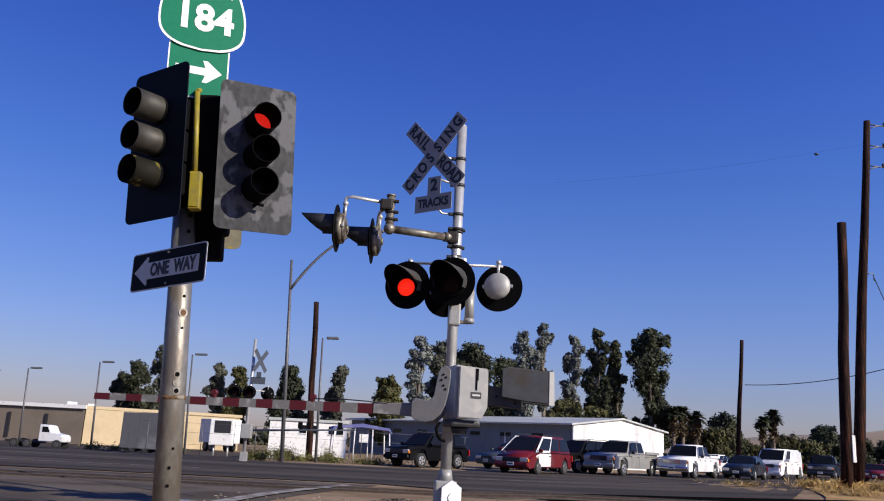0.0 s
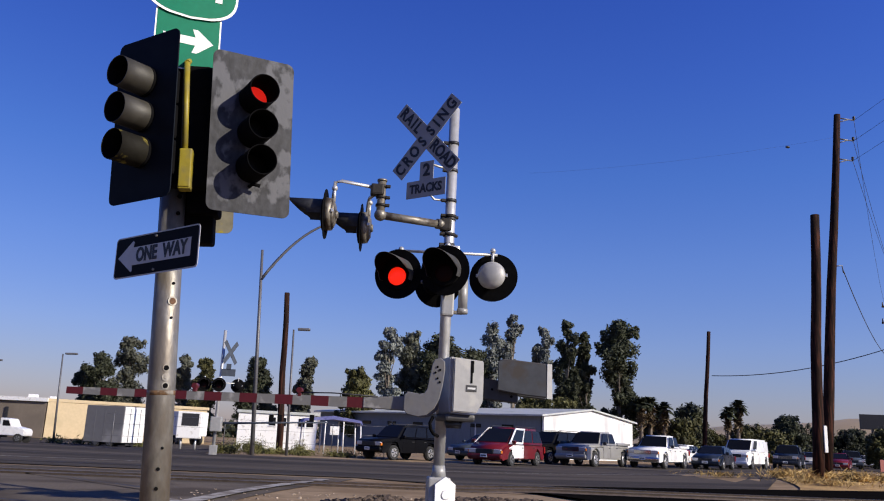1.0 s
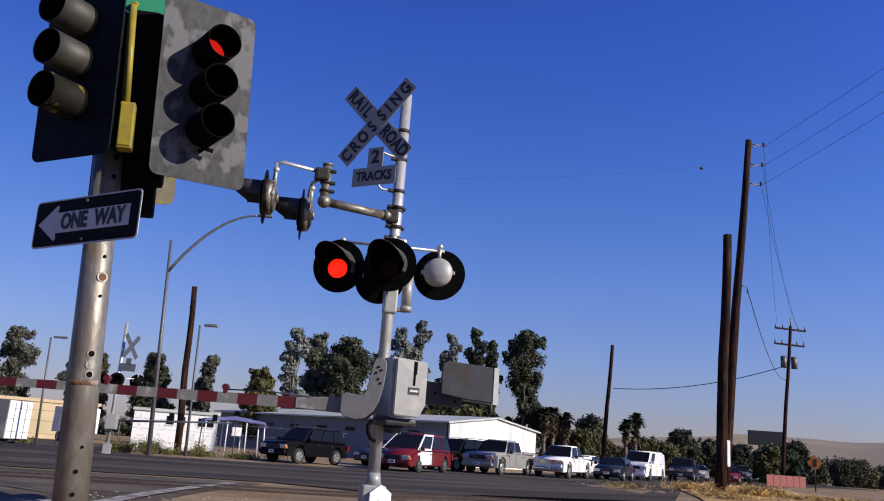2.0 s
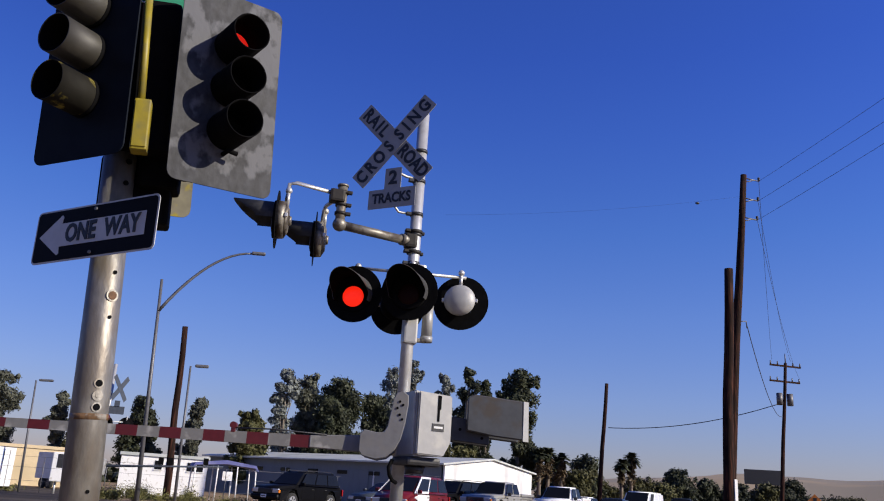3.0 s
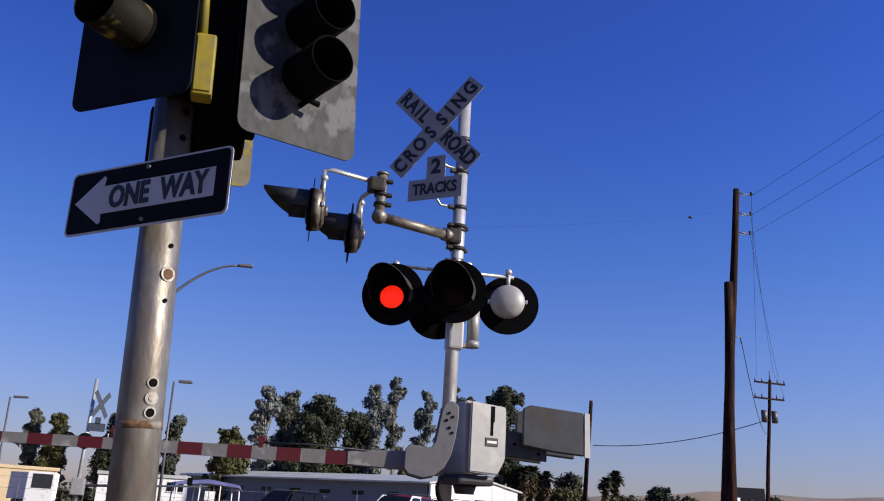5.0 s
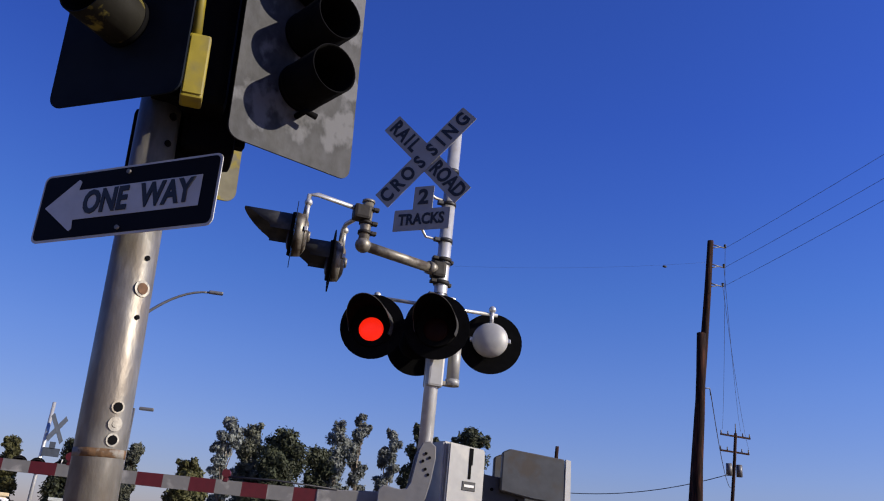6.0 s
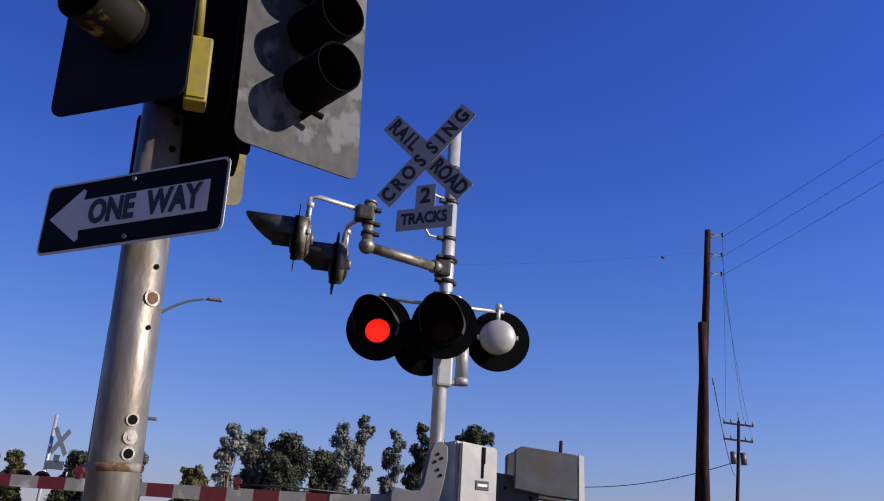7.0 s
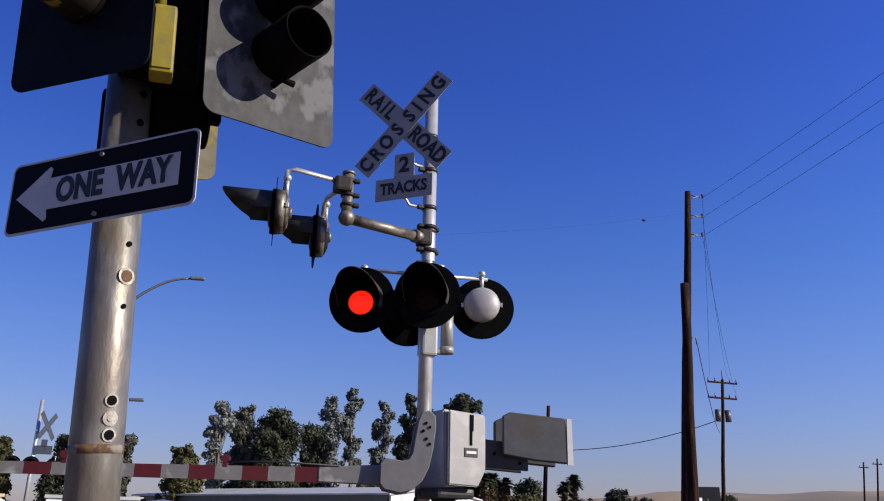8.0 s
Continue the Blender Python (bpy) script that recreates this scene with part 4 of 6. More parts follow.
bent(bm, [d * 0.56 + Vector((0.1, 0, 0)), d * 0.56 + Vector((0.5, 0, 0.05)), d * 0.555 + Vector((0.55, 0, -0.2))], 0.03)
part("cable_arm", bm, STEELPOLE, tp_)
wooden_pole((36.3, 81, 0.02), (37.2, 81, 13.0), 0.24, 0.18, "plain dark wooden pole behind the queue of cars")
fp, d = wooden_pole((48.95, 70, 0.02), (50.4, 70, 15.0), 0.2, 0.14, "wooden utility pole with two crossarms and a transformer")
for z, w in ((14.7, 3.4), (13.2, 3.3)):
    a = d * (z / 15.0)
    bm = BM()
    bbox(bm, a, (w, 0.14, 0.16), 0.01)
    ca = part("crossarm", bm, WOODPOLE, fp)
    for q in (-0.48, -0.25, 0.25, 0.48):
        bm = BM()
        rod(bm, a + Vector((q * w, 0, 0.08)), a + Vector((q * w, 0, 0.4)), 0.07, 0.05, 8)
        part("insulator", bm, STEELPOLE, ca)
bm = BM()
rod(bm, d, d + Vector((0, 0, 0.9)), 0.06, 0.04, 8)
part("pole_top_pin", bm, STEELPOLE, fp)
for q in (-0.55, 0.6):
    bm = BM()
    rod(bm, d * 0.73 + Vector((q, -0.1, 0)), d * 0.73 + Vector((q, -0.1, 1.1)), 0.28, 0.28, 14)
    part("transformer", bm, STEELPOLE, fp, "grey pole transformer can")
wooden_pole((-3.05, 44.0, 0.02), (-3.33, 44.0, 7.95), 0.17, 0.13, "dark wooden stub pole among the lamp posts")

# two more utility poles far off along the road
for bx_, tx_, h_ in ((128.0, 130.0, 14.2), (131.2, 133.6, 15.0)):
    qp, d = wooden_pole((bx_, 130, 0.02), (tx_, 130, h_), 0.2, 0.15, "far wooden utility pole with one crossarm")
    bm = BM()
    bbox(bm, d * 0.93, (2.4, 0.14, 0.18), 0.01)
    part("crossarm", bm, WOODPOLE, qp)
    for q in (-0.9, 0.9):
        bm = BM()
        rod(bm, d * 0.93 + Vector((q, 0, 0.08)), d * 0.93 + Vector((q, 0, 0.4)), 0.07, 0.05, 8)
        part("insulator", bm, STEELPOLE, qp)


def wire(a, b, sag, r, label, n=20):
    a, b = Vector(a), Vector(b)
    bm = BM()
    pts = [a + (b - a) * (i / n) - Vector((0, 0, sag * 4 * (i / n) * (1 - i / n))) for i in range(n + 1)]
    bent(bm, pts, r, 5)
    w = thing("wire", pose(0, 0, 0), label, "wire", "overhead wires")
    part("strand", bm, CABLE, w)


for e_, q in zip(ends, ((18.2, 1.5, 17.0), (17.8, 1.5, 15.9), (17.2, 1.5, 14.9))):
    wire(e_, q, 0.3, 0.009, "thin black overhead power line")
for e_, q in zip(ends, ((48.9, 70, 15.2), (51.0, 70, 15.2), (51.9, 70, 13.6))):
    wire(e_, q, 1.2, 0.011, "thin black overhead power line")
wire(tuple(Vector(tall_b) + Vector((0.96 + 0.55, 0, 9.6))), (49.6, 69.8, 9.9), 1.3, 0.022, "slack black telephone cable")
wire((37.2, 80.6, 8.5), (49.2, 69.8, 11.0), 0.75, 0.04, "slack black telephone cable")
wire(tuple(Vector(tall_b) + Vector((1.5, 0, 16.3))), (8.5, 41.5, 14.6), 0.25, 0.003, "thin black overhead power line")


mk = thing("wire_marker", pose(20.55, 37.75, 15.86), "small dark marker hanging on the overhead wire", "wire marker")
bm = BM()
ball(bm, (0, 0, 0), 0.075, 10, (1.6, 1, 0.8))
part("body", bm, CABLE, mk)


def lamp_post(m, h, arm, label, r=0.09, arm_dir=1, head=(0.6, 0.25)):
    t = thing("street_lamp", m, label, "street lamp")
    bm = BM()
    rod(bm, (0, 0, -0.1), (0, 0, h), r, r * 0.6, 12)
    part("post", bm, STEELPOLE, t)
    if arm > 1:
        bm = BM()
        zs = h - 1.4
        pts = [Vector((arm_dir * arm * s, 0, zs + 2.9 * (1 - (1 - s) ** 1.9))) for s in [i / 12 for i in range(13)]]
        bent(bm, pts, 0.07, 8, 0.045)
        part("arm", bm, STEELPOLE, t)
        e = pts[-1]
    else:
        e = Vector((arm_dir * arm * 0.5, 0, h))
    bm = BM()
    bbox(bm, e + Vector((arm_dir * head[0] * 0.4, 0, 0.02)), (head[0], head[1], 0.13), 0.05)
    part("lamp_head", bm, STEELPOLE, t)
    return t


lamp_post(pose(-4.0, 40.0, 0.02, 0, -2.5, 0), 9.2, 3.75, "grey street lamp with long curved arm", 0.1)
lamp_post(pose(-2.6, 42.0, 0.02, 0, -1.5, 0), 5.85, 0.5, "short grey lamp post with box head", 0.07)
lamp_post(pose(-18.9, 62.0, gz(-18.9, 62), 0, -2, 0), 6.0, 0.5, "short grey lamp post with box head", 0.08, 1, (0.8, 0.3))
lamp_post(pose(-11.8, 58.0, gz(-11.8, 58), 0, -2, 0), 6.55, 0.5, "short grey lamp post with box head", 0.08, 1, (0.8, 0.3))
lamp_post(pose(-25.2, 66.0, gz(-25.2, 66), 0, -2, 0), 5.55, 0.5, "short grey lamp post with box head", 0.08, 1, (0.8, 0.3))

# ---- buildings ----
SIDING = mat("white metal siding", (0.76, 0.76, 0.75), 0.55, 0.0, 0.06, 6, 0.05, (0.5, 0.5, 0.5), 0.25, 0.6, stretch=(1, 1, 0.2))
# darker copy of the siding: the long walls' shade put into a grey-blue colour
SIDING_SHADE = mat("shaded grey-blue metal siding", (0.14, 0.165, 0.19), 0.65, 0.0, 0.08, 5, 0.05, (0.15, 0.175, 0.20), 0.35, 0.5, stretch=(1, 1, 0.2))
ROOF_W = mat("pale metal roofing", (0.468, 0.484, 0.468), 0.5, 0.1, 0.08, 4, 0.05, (0.357, 0.383, 0.357), 0.3, 0.5)
TAN = mat("tan stucco", (0.521, 0.416, 0.26), 0.85, 0.0, 0.06, 5, 0.1, (0.461, 0.372, 0.231), 0.3, 0.4)
TAN_D = mat("brown ribbed cladding", (0.16, 0.132, 0.104), 0.8, 0.0, 0.08, 5, 0.1, (0.136, 0.112, 0.088), 0.3, 0.4)
GLASS = mat("dark tinted glass", (0.008, 0.009, 0.011), 0.14, 0.0, 0.1, 3, 0.0, spec=0.15)


def slab(bm, pts, z0, z1):
    """A vertical prism over a plan of (x, y) points."""
    n = len(pts)
    a = [bm.verts.new((x, y, z0)) for x, y in pts]
    b = [bm.verts.new((x, y, z1)) for x, y in pts]
    fs = [bm.faces.new(a[::-1]), bm.faces.new(b)]
    for i in range(n):
        fs.append(bm.faces.new((a[i], a[(i + 1) % n], b[(i + 1) % n], b[i])))
    bmesh.ops.recalc_face_normals(bm, faces=fs)
    return bm


def shed(m, L, W, eave, ridge, label):
    """A long metal shed: local x along its length from the gable at 0 to -L, y across from 0 (front) to W."""
    t = thing("metal_building", m, label, "building")
    bm = BM()
    prism(bm, [(0.0, 0.0), (W, 0.0), (W, eave), (W / 2, ridge), (0.0, eave)], 0, -0.15, pose(0, 0, 0, 0, 0, 90))
    gable = part("gable_wall", bm, SIDING, t, "white ribbed gable wall")
    for i in range(1, int(W / 0.3)):
        y = i * 0.3
        h = eave + (ridge - eave) * (1 - abs(y - W / 2) / (W / 2))
        bm = BM()
        bbox(bm, (0.012, y, h / 2), (0.024, 0.05, h - 0.1))
        part("rib", bm, SIDING, gable)
    bm = BM()
    bbox(bm, (0.03, W / 2, 2.62), (0.06, W, 0.07), 0.01)
    part("girt_trim", bm, SIDING, gable)
    bm = BM()
    bbox(bm, (0.05, W * 0.5, ridge - 0.45), (0.1, 0.34, 0.34), 0.03)
    part("vent", bm, BLACK, gable, "dark gable vent")
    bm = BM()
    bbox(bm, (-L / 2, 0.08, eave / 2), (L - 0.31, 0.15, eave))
    front = part("front_wall", bm, SIDING_SHADE, t, "side wall with shade in its grey-blue colour")
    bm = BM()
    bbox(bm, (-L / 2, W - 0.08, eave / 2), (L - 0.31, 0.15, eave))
    part("back_wall", bm, SIDING_SHADE, t)
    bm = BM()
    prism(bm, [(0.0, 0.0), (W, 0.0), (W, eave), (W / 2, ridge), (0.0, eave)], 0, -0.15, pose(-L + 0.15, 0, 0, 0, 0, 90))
    part("end_wall", bm, SIDING_SHADE, t)
    for sgn in (0, 1):
        bm = BM()
        ya, yb = (-0.45, W / 2) if sgn == 0 else (W + 0.45, W / 2)
        za = eave - 0.45 * (ridge - eave) / (W / 2)
        x0, x1 = 0.35, -L - 0.35
        v = [bm.verts.new(p) for p in ((x0, ya, za + 0.02), (x1, ya, za + 0.02), (x1, yb, ridge + 0.02), (x0, yb, ridge + 0.02), (x0, ya, za + 0.14), (x1, ya, za + 0.14), (x1, yb, ridge + 0.14), (x0, yb, ridge + 0.14))]
        for q in ((0, 1, 2, 3), (4, 7, 6, 5), (0, 4, 5, 1), (1, 5, 6, 2), (2, 6, 7, 3), (3, 7, 4, 0)):
            bm.faces.new([v[i] for i in q])
        bmesh.ops.recalc_face_normals(bm, faces=list(bm.faces))
        part("roof_slope", bm, ROOF_W, t, "pale metal roof slope")
    for x in (-3.2, -6.4, -9.6, -12.8, -16, -19.2, -22.4):
        if -x < L - 1:
            bm = BM()
            bbox(bm, (x, -0.02, 2.2), (1.1, 0.06, 0.28), 0.01)
            part("window", bm, GLASS, front, "small dark strip window")
    for x in (-8.0, -17.5, -24):
        if -x < L - 1:
            bm = BM()
            bbox(bm, (x, -0.025, 1.2), (2.2, 0.05, 2.4), 0.01)
            part("door", bm, SIDING_SHADE, front)
            bm = BM()
            bbox(bm, (x + 1.6, -0.02, 1.1), (0.1, 0.06, 2.5), 0.01)
            part("downpipe", bm, SIDING, front)
    return t


shed(pose(14.6, 61.0, 0.02, 0, 0, -52), 26, 12.0, 3.02, 3.70, "long low white metal building with shallow gable roof")

wh = thing("warehouse", pose(0.5, 0, -0.44), "tan stucco warehouse with brown side wall", "building")
bm = BM()
slab(bm, [(-25.7, 80.0), (-12.6, 84.5), (-15.5, 100), (-31.5, 94.0)], 0, 3.15)
part("wall", bm, TAN, wh)
bm = BM()
slab(bm, [(-25.85, 79.9), (-12.5, 84.4), (-12.45, 84.7), (-25.8, 80.2)], 3.152, 3.42)
part("parapet", bm, TAN, wh)
bm = BM()
slab(bm, [(-25.82, 80.02), (-60.0, 85.5), (-60, 86), (-25.78, 80.4)], 0, 3.1)
side = part("side_wall", bm, TAN_D, wh, "brown side wall with darker bays")
for i in range(9):
    f = (i + 1) / 10
    bm = BM()
    bbox(bm, (-25.8 - 34.2 * f, 79.95 + 5.5 * f, 1.45), (0.25, 0.12, 2.2), 0.0, pose(0, 0, 0, 0, 0, -9))
    part("pilaster", bm, DARKGREY, side)
bm = BM()
slab(bm, [(-25.7, 79.75), (-60.2, 85.2), (-60, 92), (-25.6, 92)], 3.13, 3.46)
part("roof_edge", bm, WHITE, wh, "bright white roof edge")
bm = BM()
bbox(bm, (-27.5, 81.5, 3.5), (0.7, 0.7, 0.5), 0.05)
part("roof_vent", bm, WHITE, wh)
bm = BM()
bbox(bm, (-25.8, 81.5, 3.45), (0.5, 0.5, 0.4), 0.05)
part("roof_vent", bm, WHITE, wh)

# semi trailers parked before the warehouse
TRAILW = mat("white trailer panels", (0.72, 0.72, 0.72), 0.4, 0.0, 0.05, 4, 0.03, (0.6, 0.6, 0.58), 0.2, 0.7)
# trailer side colour carries the shade that sets it off from the rear
TRAILG = mat("shaded grey trailer side", (0.154, 0.15, 0.15), 0.55, 0.0, 0.05, 4, 0.03, (0.252, 0.245, 0.238), 0.25, 0.6)


def wheel(parent, x, y, r, w, rim_mat):
    """A wheel standing on z = 0, its axle along y."""
    bm = BM()
    g = rod(bm, (x, y - w / 2, r), (x, y + w / 2, r), r, r, 22)
    bmesh.ops.bevel(bm, geom=[e for e in bm.edges if abs(e.verts[0].co.y - e.verts[1].co.y) < 1e-5], offset=0.03, segments=2, affect='EDGES')
    t = part("wheel", bm, TYRE, parent)
    s = 1 if y > 0 else -1
    bm = BM()
    rod(bm, (x, y + s * (w / 2 - 0.02), r), (x, y + s * (w / 2 + 0.012), r), r * 0.64, r * 0.58, 18)
    part("rim", bm, rim_mat, t)
    for k in range(5):
        a = k * 2 * math.pi / 5
        bm = BM()
        bbox(bm, (x + 0.36 * r * math.cos(a), y + s * (w / 2 + 0.012), r + 0.36 * r * math.sin(a)), (r * 0.36, 0.008, r * 0.13), 0.0, pose(0, 0, 0, 0, -math.degrees(a), 0))
        part("rim_slot", bm, BLACK, t)
    return t


TYRE = mat("black tyre rubber", (0.018, 0.018, 0.018), 0.85, 0.0, 0.2, 20, 0.1)
RIM = mat("bright alloy rim", (0.55, 0.55, 0.56), 0.35, 0.8, 0.08, 20, 0.02)
RIM_D = mat("dull steel rim", (0.16, 0.16, 0.16), 0.5, 0.6, 0.1, 20, 0.02)
TRIM = mat("black plastic trim", (0.02, 0.02, 0.022), 0.6, 0.0, 0.15, 20, 0.05)
HEADL = mat("clear headlamp", (0.55, 0.56, 0.58), 0.12, 0.3, 0.1, 30, 0.0, coat=0.6)
AMBER = mat("amber turn lamp", (0.55, 0.16, 0.02), 0.2, 0.0, 0.1, 30, 0.0)
TAIL = mat("red tail lamp", (0.35, 0.01, 0.01), 0.2, 0.0, 0.1, 30, 0.0)
CHROME = mat("chrome trim", (0.6, 0.6, 0.62), 0.15, 1.0, 0.05, 20, 0.0)


def trailer(m, L, H, side_mat, end_mat, label, floor=0.75):
    t = thing("semi_trailer", m, label, "trailer")
    bm = BM()
    bbox(bm, (0, 0, floor + H / 2), (L, 2.3, H), 0.03)
    part("box", bm, side_mat, t)
    bm = BM()
    bbox(bm, (L / 2 + 0.02, 0, floor + H / 2), (0.04, 2.25, H - 0.05), 0.01)
    d = part("rear_door", bm, end_mat, t, "sunlit white rear door")
    for y in (-0.55, 0.0, 0.55):
        bm = BM()
        rod(bm, (L / 2 + 0.05, y, floor + 0.05), (L / 2 + 0.05, y, floor - 0.15 + H), 0.015, 0.015, 6)
        part("lock_rod", bm, DARKGREY, d)
    n = int(L / 0.6)
    for i in range(1, n):
        bm = BM()
        bbox(bm, (-L / 2 + i * L / n, -1.152, floor + H / 2), (0.05, 0.006, H - 0.1))
        part("side_post", bm, side_mat, t)
    bm = BM()
    bbox(bm, (0, 0, floor - 0.09), (L * 0.9, 0.9, 0.18), 0.02)
    part("chassis", bm, TRIM, t)
    for x in (L / 2 - 0.9, L / 2 - 1.9):
        for y in (-1.0, 1.0):
            wheel(t, x, y, min(0.42, floor - 0.02), 0.26, RIM_D)
    return t


trailer(pose(-14.5, 59.6, gz(-14.5, 59.6), 0, 0, -22), 2.8, 2.3, TRAILG, TRAILW, "semi trailer with shade-grey sides and white rear doors", 0.30)
trailer(pose(-12.7, 77.0, gz(-12.7, 77), 0, 0, -52), 3.0, 2.0, TRAILW, TRAILW, "short white box trailer beside the warehouse")


# ---- vehicles ----


def frustum_panel(bm, q, u0, u1, v0, v1, off):
    """A thin panel on the quad q (bottom-left, bottom-right, top-right, top-left), between fractions u and v."""
    q = [Vector(p) for p in q]
    n = (q[1] - q[0]).cross(q[3] - q[0]).normalized()

    def at(u, v):
        return (q[0] * (1 - u) + q[1] * u) * (1 - v) + (q[3] * (1 - u) + q[2] * u) * v
    a = [bm.verts.new(at(u, v) + n * off) for u, v in ((u0, v0), (u1, v0), (u1, v1), (u0, v1))]
    b = [bm.verts.new(at(u, v) - n * 0.02) for u, v in ((u0, v0), (u1, v0), (u1, v1), (u0, v1))]
    fs = [bm.faces.new(a), bm.faces.new(b[::-1])]
    for i in range(4):
        fs.append(bm.faces.new((a[i], b[i], b[(i + 1) % 4], a[(i + 1) % 4])))
    bmesh.ops.recalc_face_normals(bm, faces=fs)


def car(m, kind, paint, label, category="car", rim=None, door_mat=None, grille=TRIM, bumper=None):
    """A vehicle with its nose towards +x, standing on z = 0."""
    rim = rim or RIM
    P = {
        "suv": dict(L=4.7, W=1.88, belt=1.10, roof=1.76, nose=1.02, cab=(-2.22, 1.08, -2.02, 0.38), r=0.37, ax=1.42),
        "minivan": dict(L=4.8, W=1.88, belt=1.0, roof=1.74, nose=0.86, cab=(-2.28, 1.72, -2.1, 0.62), r=0.33, ax=1.45),
        "pickup": dict(L=5.6, W=1.96, belt=1.16, roof=1.84, nose=1.12, cab=(-0.95, 1.15, -0.75, 0.55), r=0.39, ax=1.78),
        "sedan": dict(L=4.7, W=1.8, belt=0.93, roof=1.42, nose=0.80, cab=(-1.75, 1.1, -1.05, 0.25), r=0.32, ax=1.38),
        "van": dict(L=5.3, W=2.0, belt=1.22, roof=2.04, nose=1.12, cab=(-2.6, 1.75, -2.55, 0.95), r=0.36, ax=1.65),
    }[kind]
    t = thing({"suv": "suv", "minivan": "minivan", "pickup": "pickup_truck", "sedan": "sedan", "van": "cargo_van"}[kind], m, label, category, "queue of cars")
    L, W, r, ax = P["L"], P["W"], P["r"], P["ax"]
    h, hw = L / 2, W / 2
    cl = 0.24 if kind in ("sedan", "minivan", "van") else 0.34
    xb0, xb1, xt0, xt1 = P["cab"]
    # lower body with wheel arches
    def arch(xc):
        return [(xc + (r + 0.07) * math.cos(a), max(cl, r + (r + 0.07) * math.sin(a))) for a in [radians(180 - 180 * i / 8) for i in range(9)]]
    tail_top = P["belt"] if kind != "sedan" else P["belt"] + 0.02
    prof = [(-h, cl + 0.12), (-h + 0.08, cl)] + arch(-ax) + arch(ax) + [(h - 0.14, cl), (h, cl + 0.14), (h - 0.02, P["nose"] - 0.22), (h - 0.14, P["nose"] - 0.03), (xb1 + 0.05, P["belt"]), (xb0 - 0.02, P["belt"]), (-h + 0.06, tail_top), (-h, tail_top - 0.12)]
    bm = BM()
    prism(bm, prof, -hw, hw)
    bmesh.ops.bevel(bm, geom=[e for e in bm.edges if abs(e.verts[0].co.y - e.verts[1].co.y) < 1e-5 and max(e.verts[0].co.z, e.verts[1].co.z) > 0.7], offset=0.11, segments=4, affect='EDGES')
    for v in bm.verts:   # nose and tail draw in towards the corners
        k = max(0.0, (abs(v.co.x) - 0.62 * h) / (0.38 * h))
        v.co.y *= 1 - 0.10 * k * k
    for f in bm.faces:
        f.smooth = len(f.verts) <= 4 and f.normal.z > 0.1
    body = part("body", bm, paint, t)
    # cabin
    wb, wt = hw - 0.05, hw - 0.24 if kind != "van" else hw - 0.12
    zb, zt = P["belt"] - 0.01, P["roof"]
    b = [Vector(p) for p in ((xb0, -wb, zb), (xb1, -wb, zb), (xb1, wb, zb), (xb0, wb, zb))]
    u = [Vector(p) for p in ((xt0, -wt, zt), (xt1, -wt, zt), (xt1, wt, zt), (xt0, wt, zt))]
    bm = BM()
    vb, vt = [bm.verts.new(p) for p in b], [bm.verts.new(p) for p in u]
    bm.faces.new(vt)
    for i in range(4):
        bm.faces.new((vb[i], vb[(i + 1) % 4], vt[(i + 1) % 4], vt[i]))
    bmesh.ops.recalc_face_normals(bm, faces=list(bm.faces))
    bmesh.ops.bevel(bm, geom=[e for e in bm.edges if max(e.verts[0].co.z, e.verts[1].co.z) > zt - 0.01], offset=0.13, segments=5, affect='EDGES')
    for f in bm.faces:
        f.smooth = True
    cabin = part("cabin", bm, paint, t)
    bm = BM()
    frustum_panel(bm, (b[1], b[2], u[2], u[1]), 0.07, 0.93, 0.08, 0.9, 0.012)
    part("windscreen", bm, GLASS, cabin)
    bm = BM()
    frustum_panel(bm, (b[3], b[0], u[0], u[3]), 0.1, 0.9, 0.2, 0.88, 0.012)
    part("rear_window", bm, GLASS, cabin)
    if kind == "van":
        spans = ((0.74, 0.95),)
    elif kind == "pickup":
        spans = ((0.08, 0.46), (0.52, 0.93))
    else:
        spans = ((0.05, 0.32), (0.35, 0.62), (0.65, 0.95))
    for s0, s1 in spans:
        bm = BM()
        frustum_panel(bm, (b[0], b[1], u[1], u[0]), s0, s1, 0.12, 0.86, 0.012)
        part("side_window", bm, GLASS, cabin)
        bm = BM()
        frustum_panel(bm, (b[2], b[3], u[3], u[2]), 1 - s1, 1 - s0, 0.12, 0.86, 0.012)
        part("side_window", bm, GLASS, cabin)
    # doors, seams and handles
    dx = [xb1 - 0.25, (xb1 + max(xb0, -ax + 0.3)) / 2 - 0.1, max(xb0, -ax + 0.35)]
    for s in (-1, 1):
        for a, c in zip(dx, dx[1:]):
            bm = BM()
            prism(bm, rounded(a - c - 0.02, P["belt"] - cl - 0.18, 0.06, 3, (a + c) / 2, (P["belt"] + cl) / 2 + 0.03), s * (hw + 0.001), s * (hw + 0.009))
            mt = door_mat if (door_mat and a == dx[0]) else paint
            dr = part("door", bm, mt, t, "white replacement door" if mt is door_mat and door_mat else "")
            bm = BM()
            bbox(bm, (c + 0.16, s * (hw + 0.022), P["belt"] - 0.17), (0.16, 0.03, 0.035), 0.008)
            part("handle", bm, TRIM, dr)
        bm = BM()
        bbox(bm, (xb1 - 0.22, s * (hw + 0.10), P["belt"] + 0.07), (0.12, 0.2, 0.16), 0.04)
        part("mirror", bm, paint if kind != "pickup" else TRIM, t)
        bm = BM()
        bbox(bm, (h - 0.05, s * (hw - 0.31), P["nose"] - 0.23), (0.12, 0.36, 0.19), 0.03)
        hl = part("headlight", bm, HEADL, t)
        bm = BM()
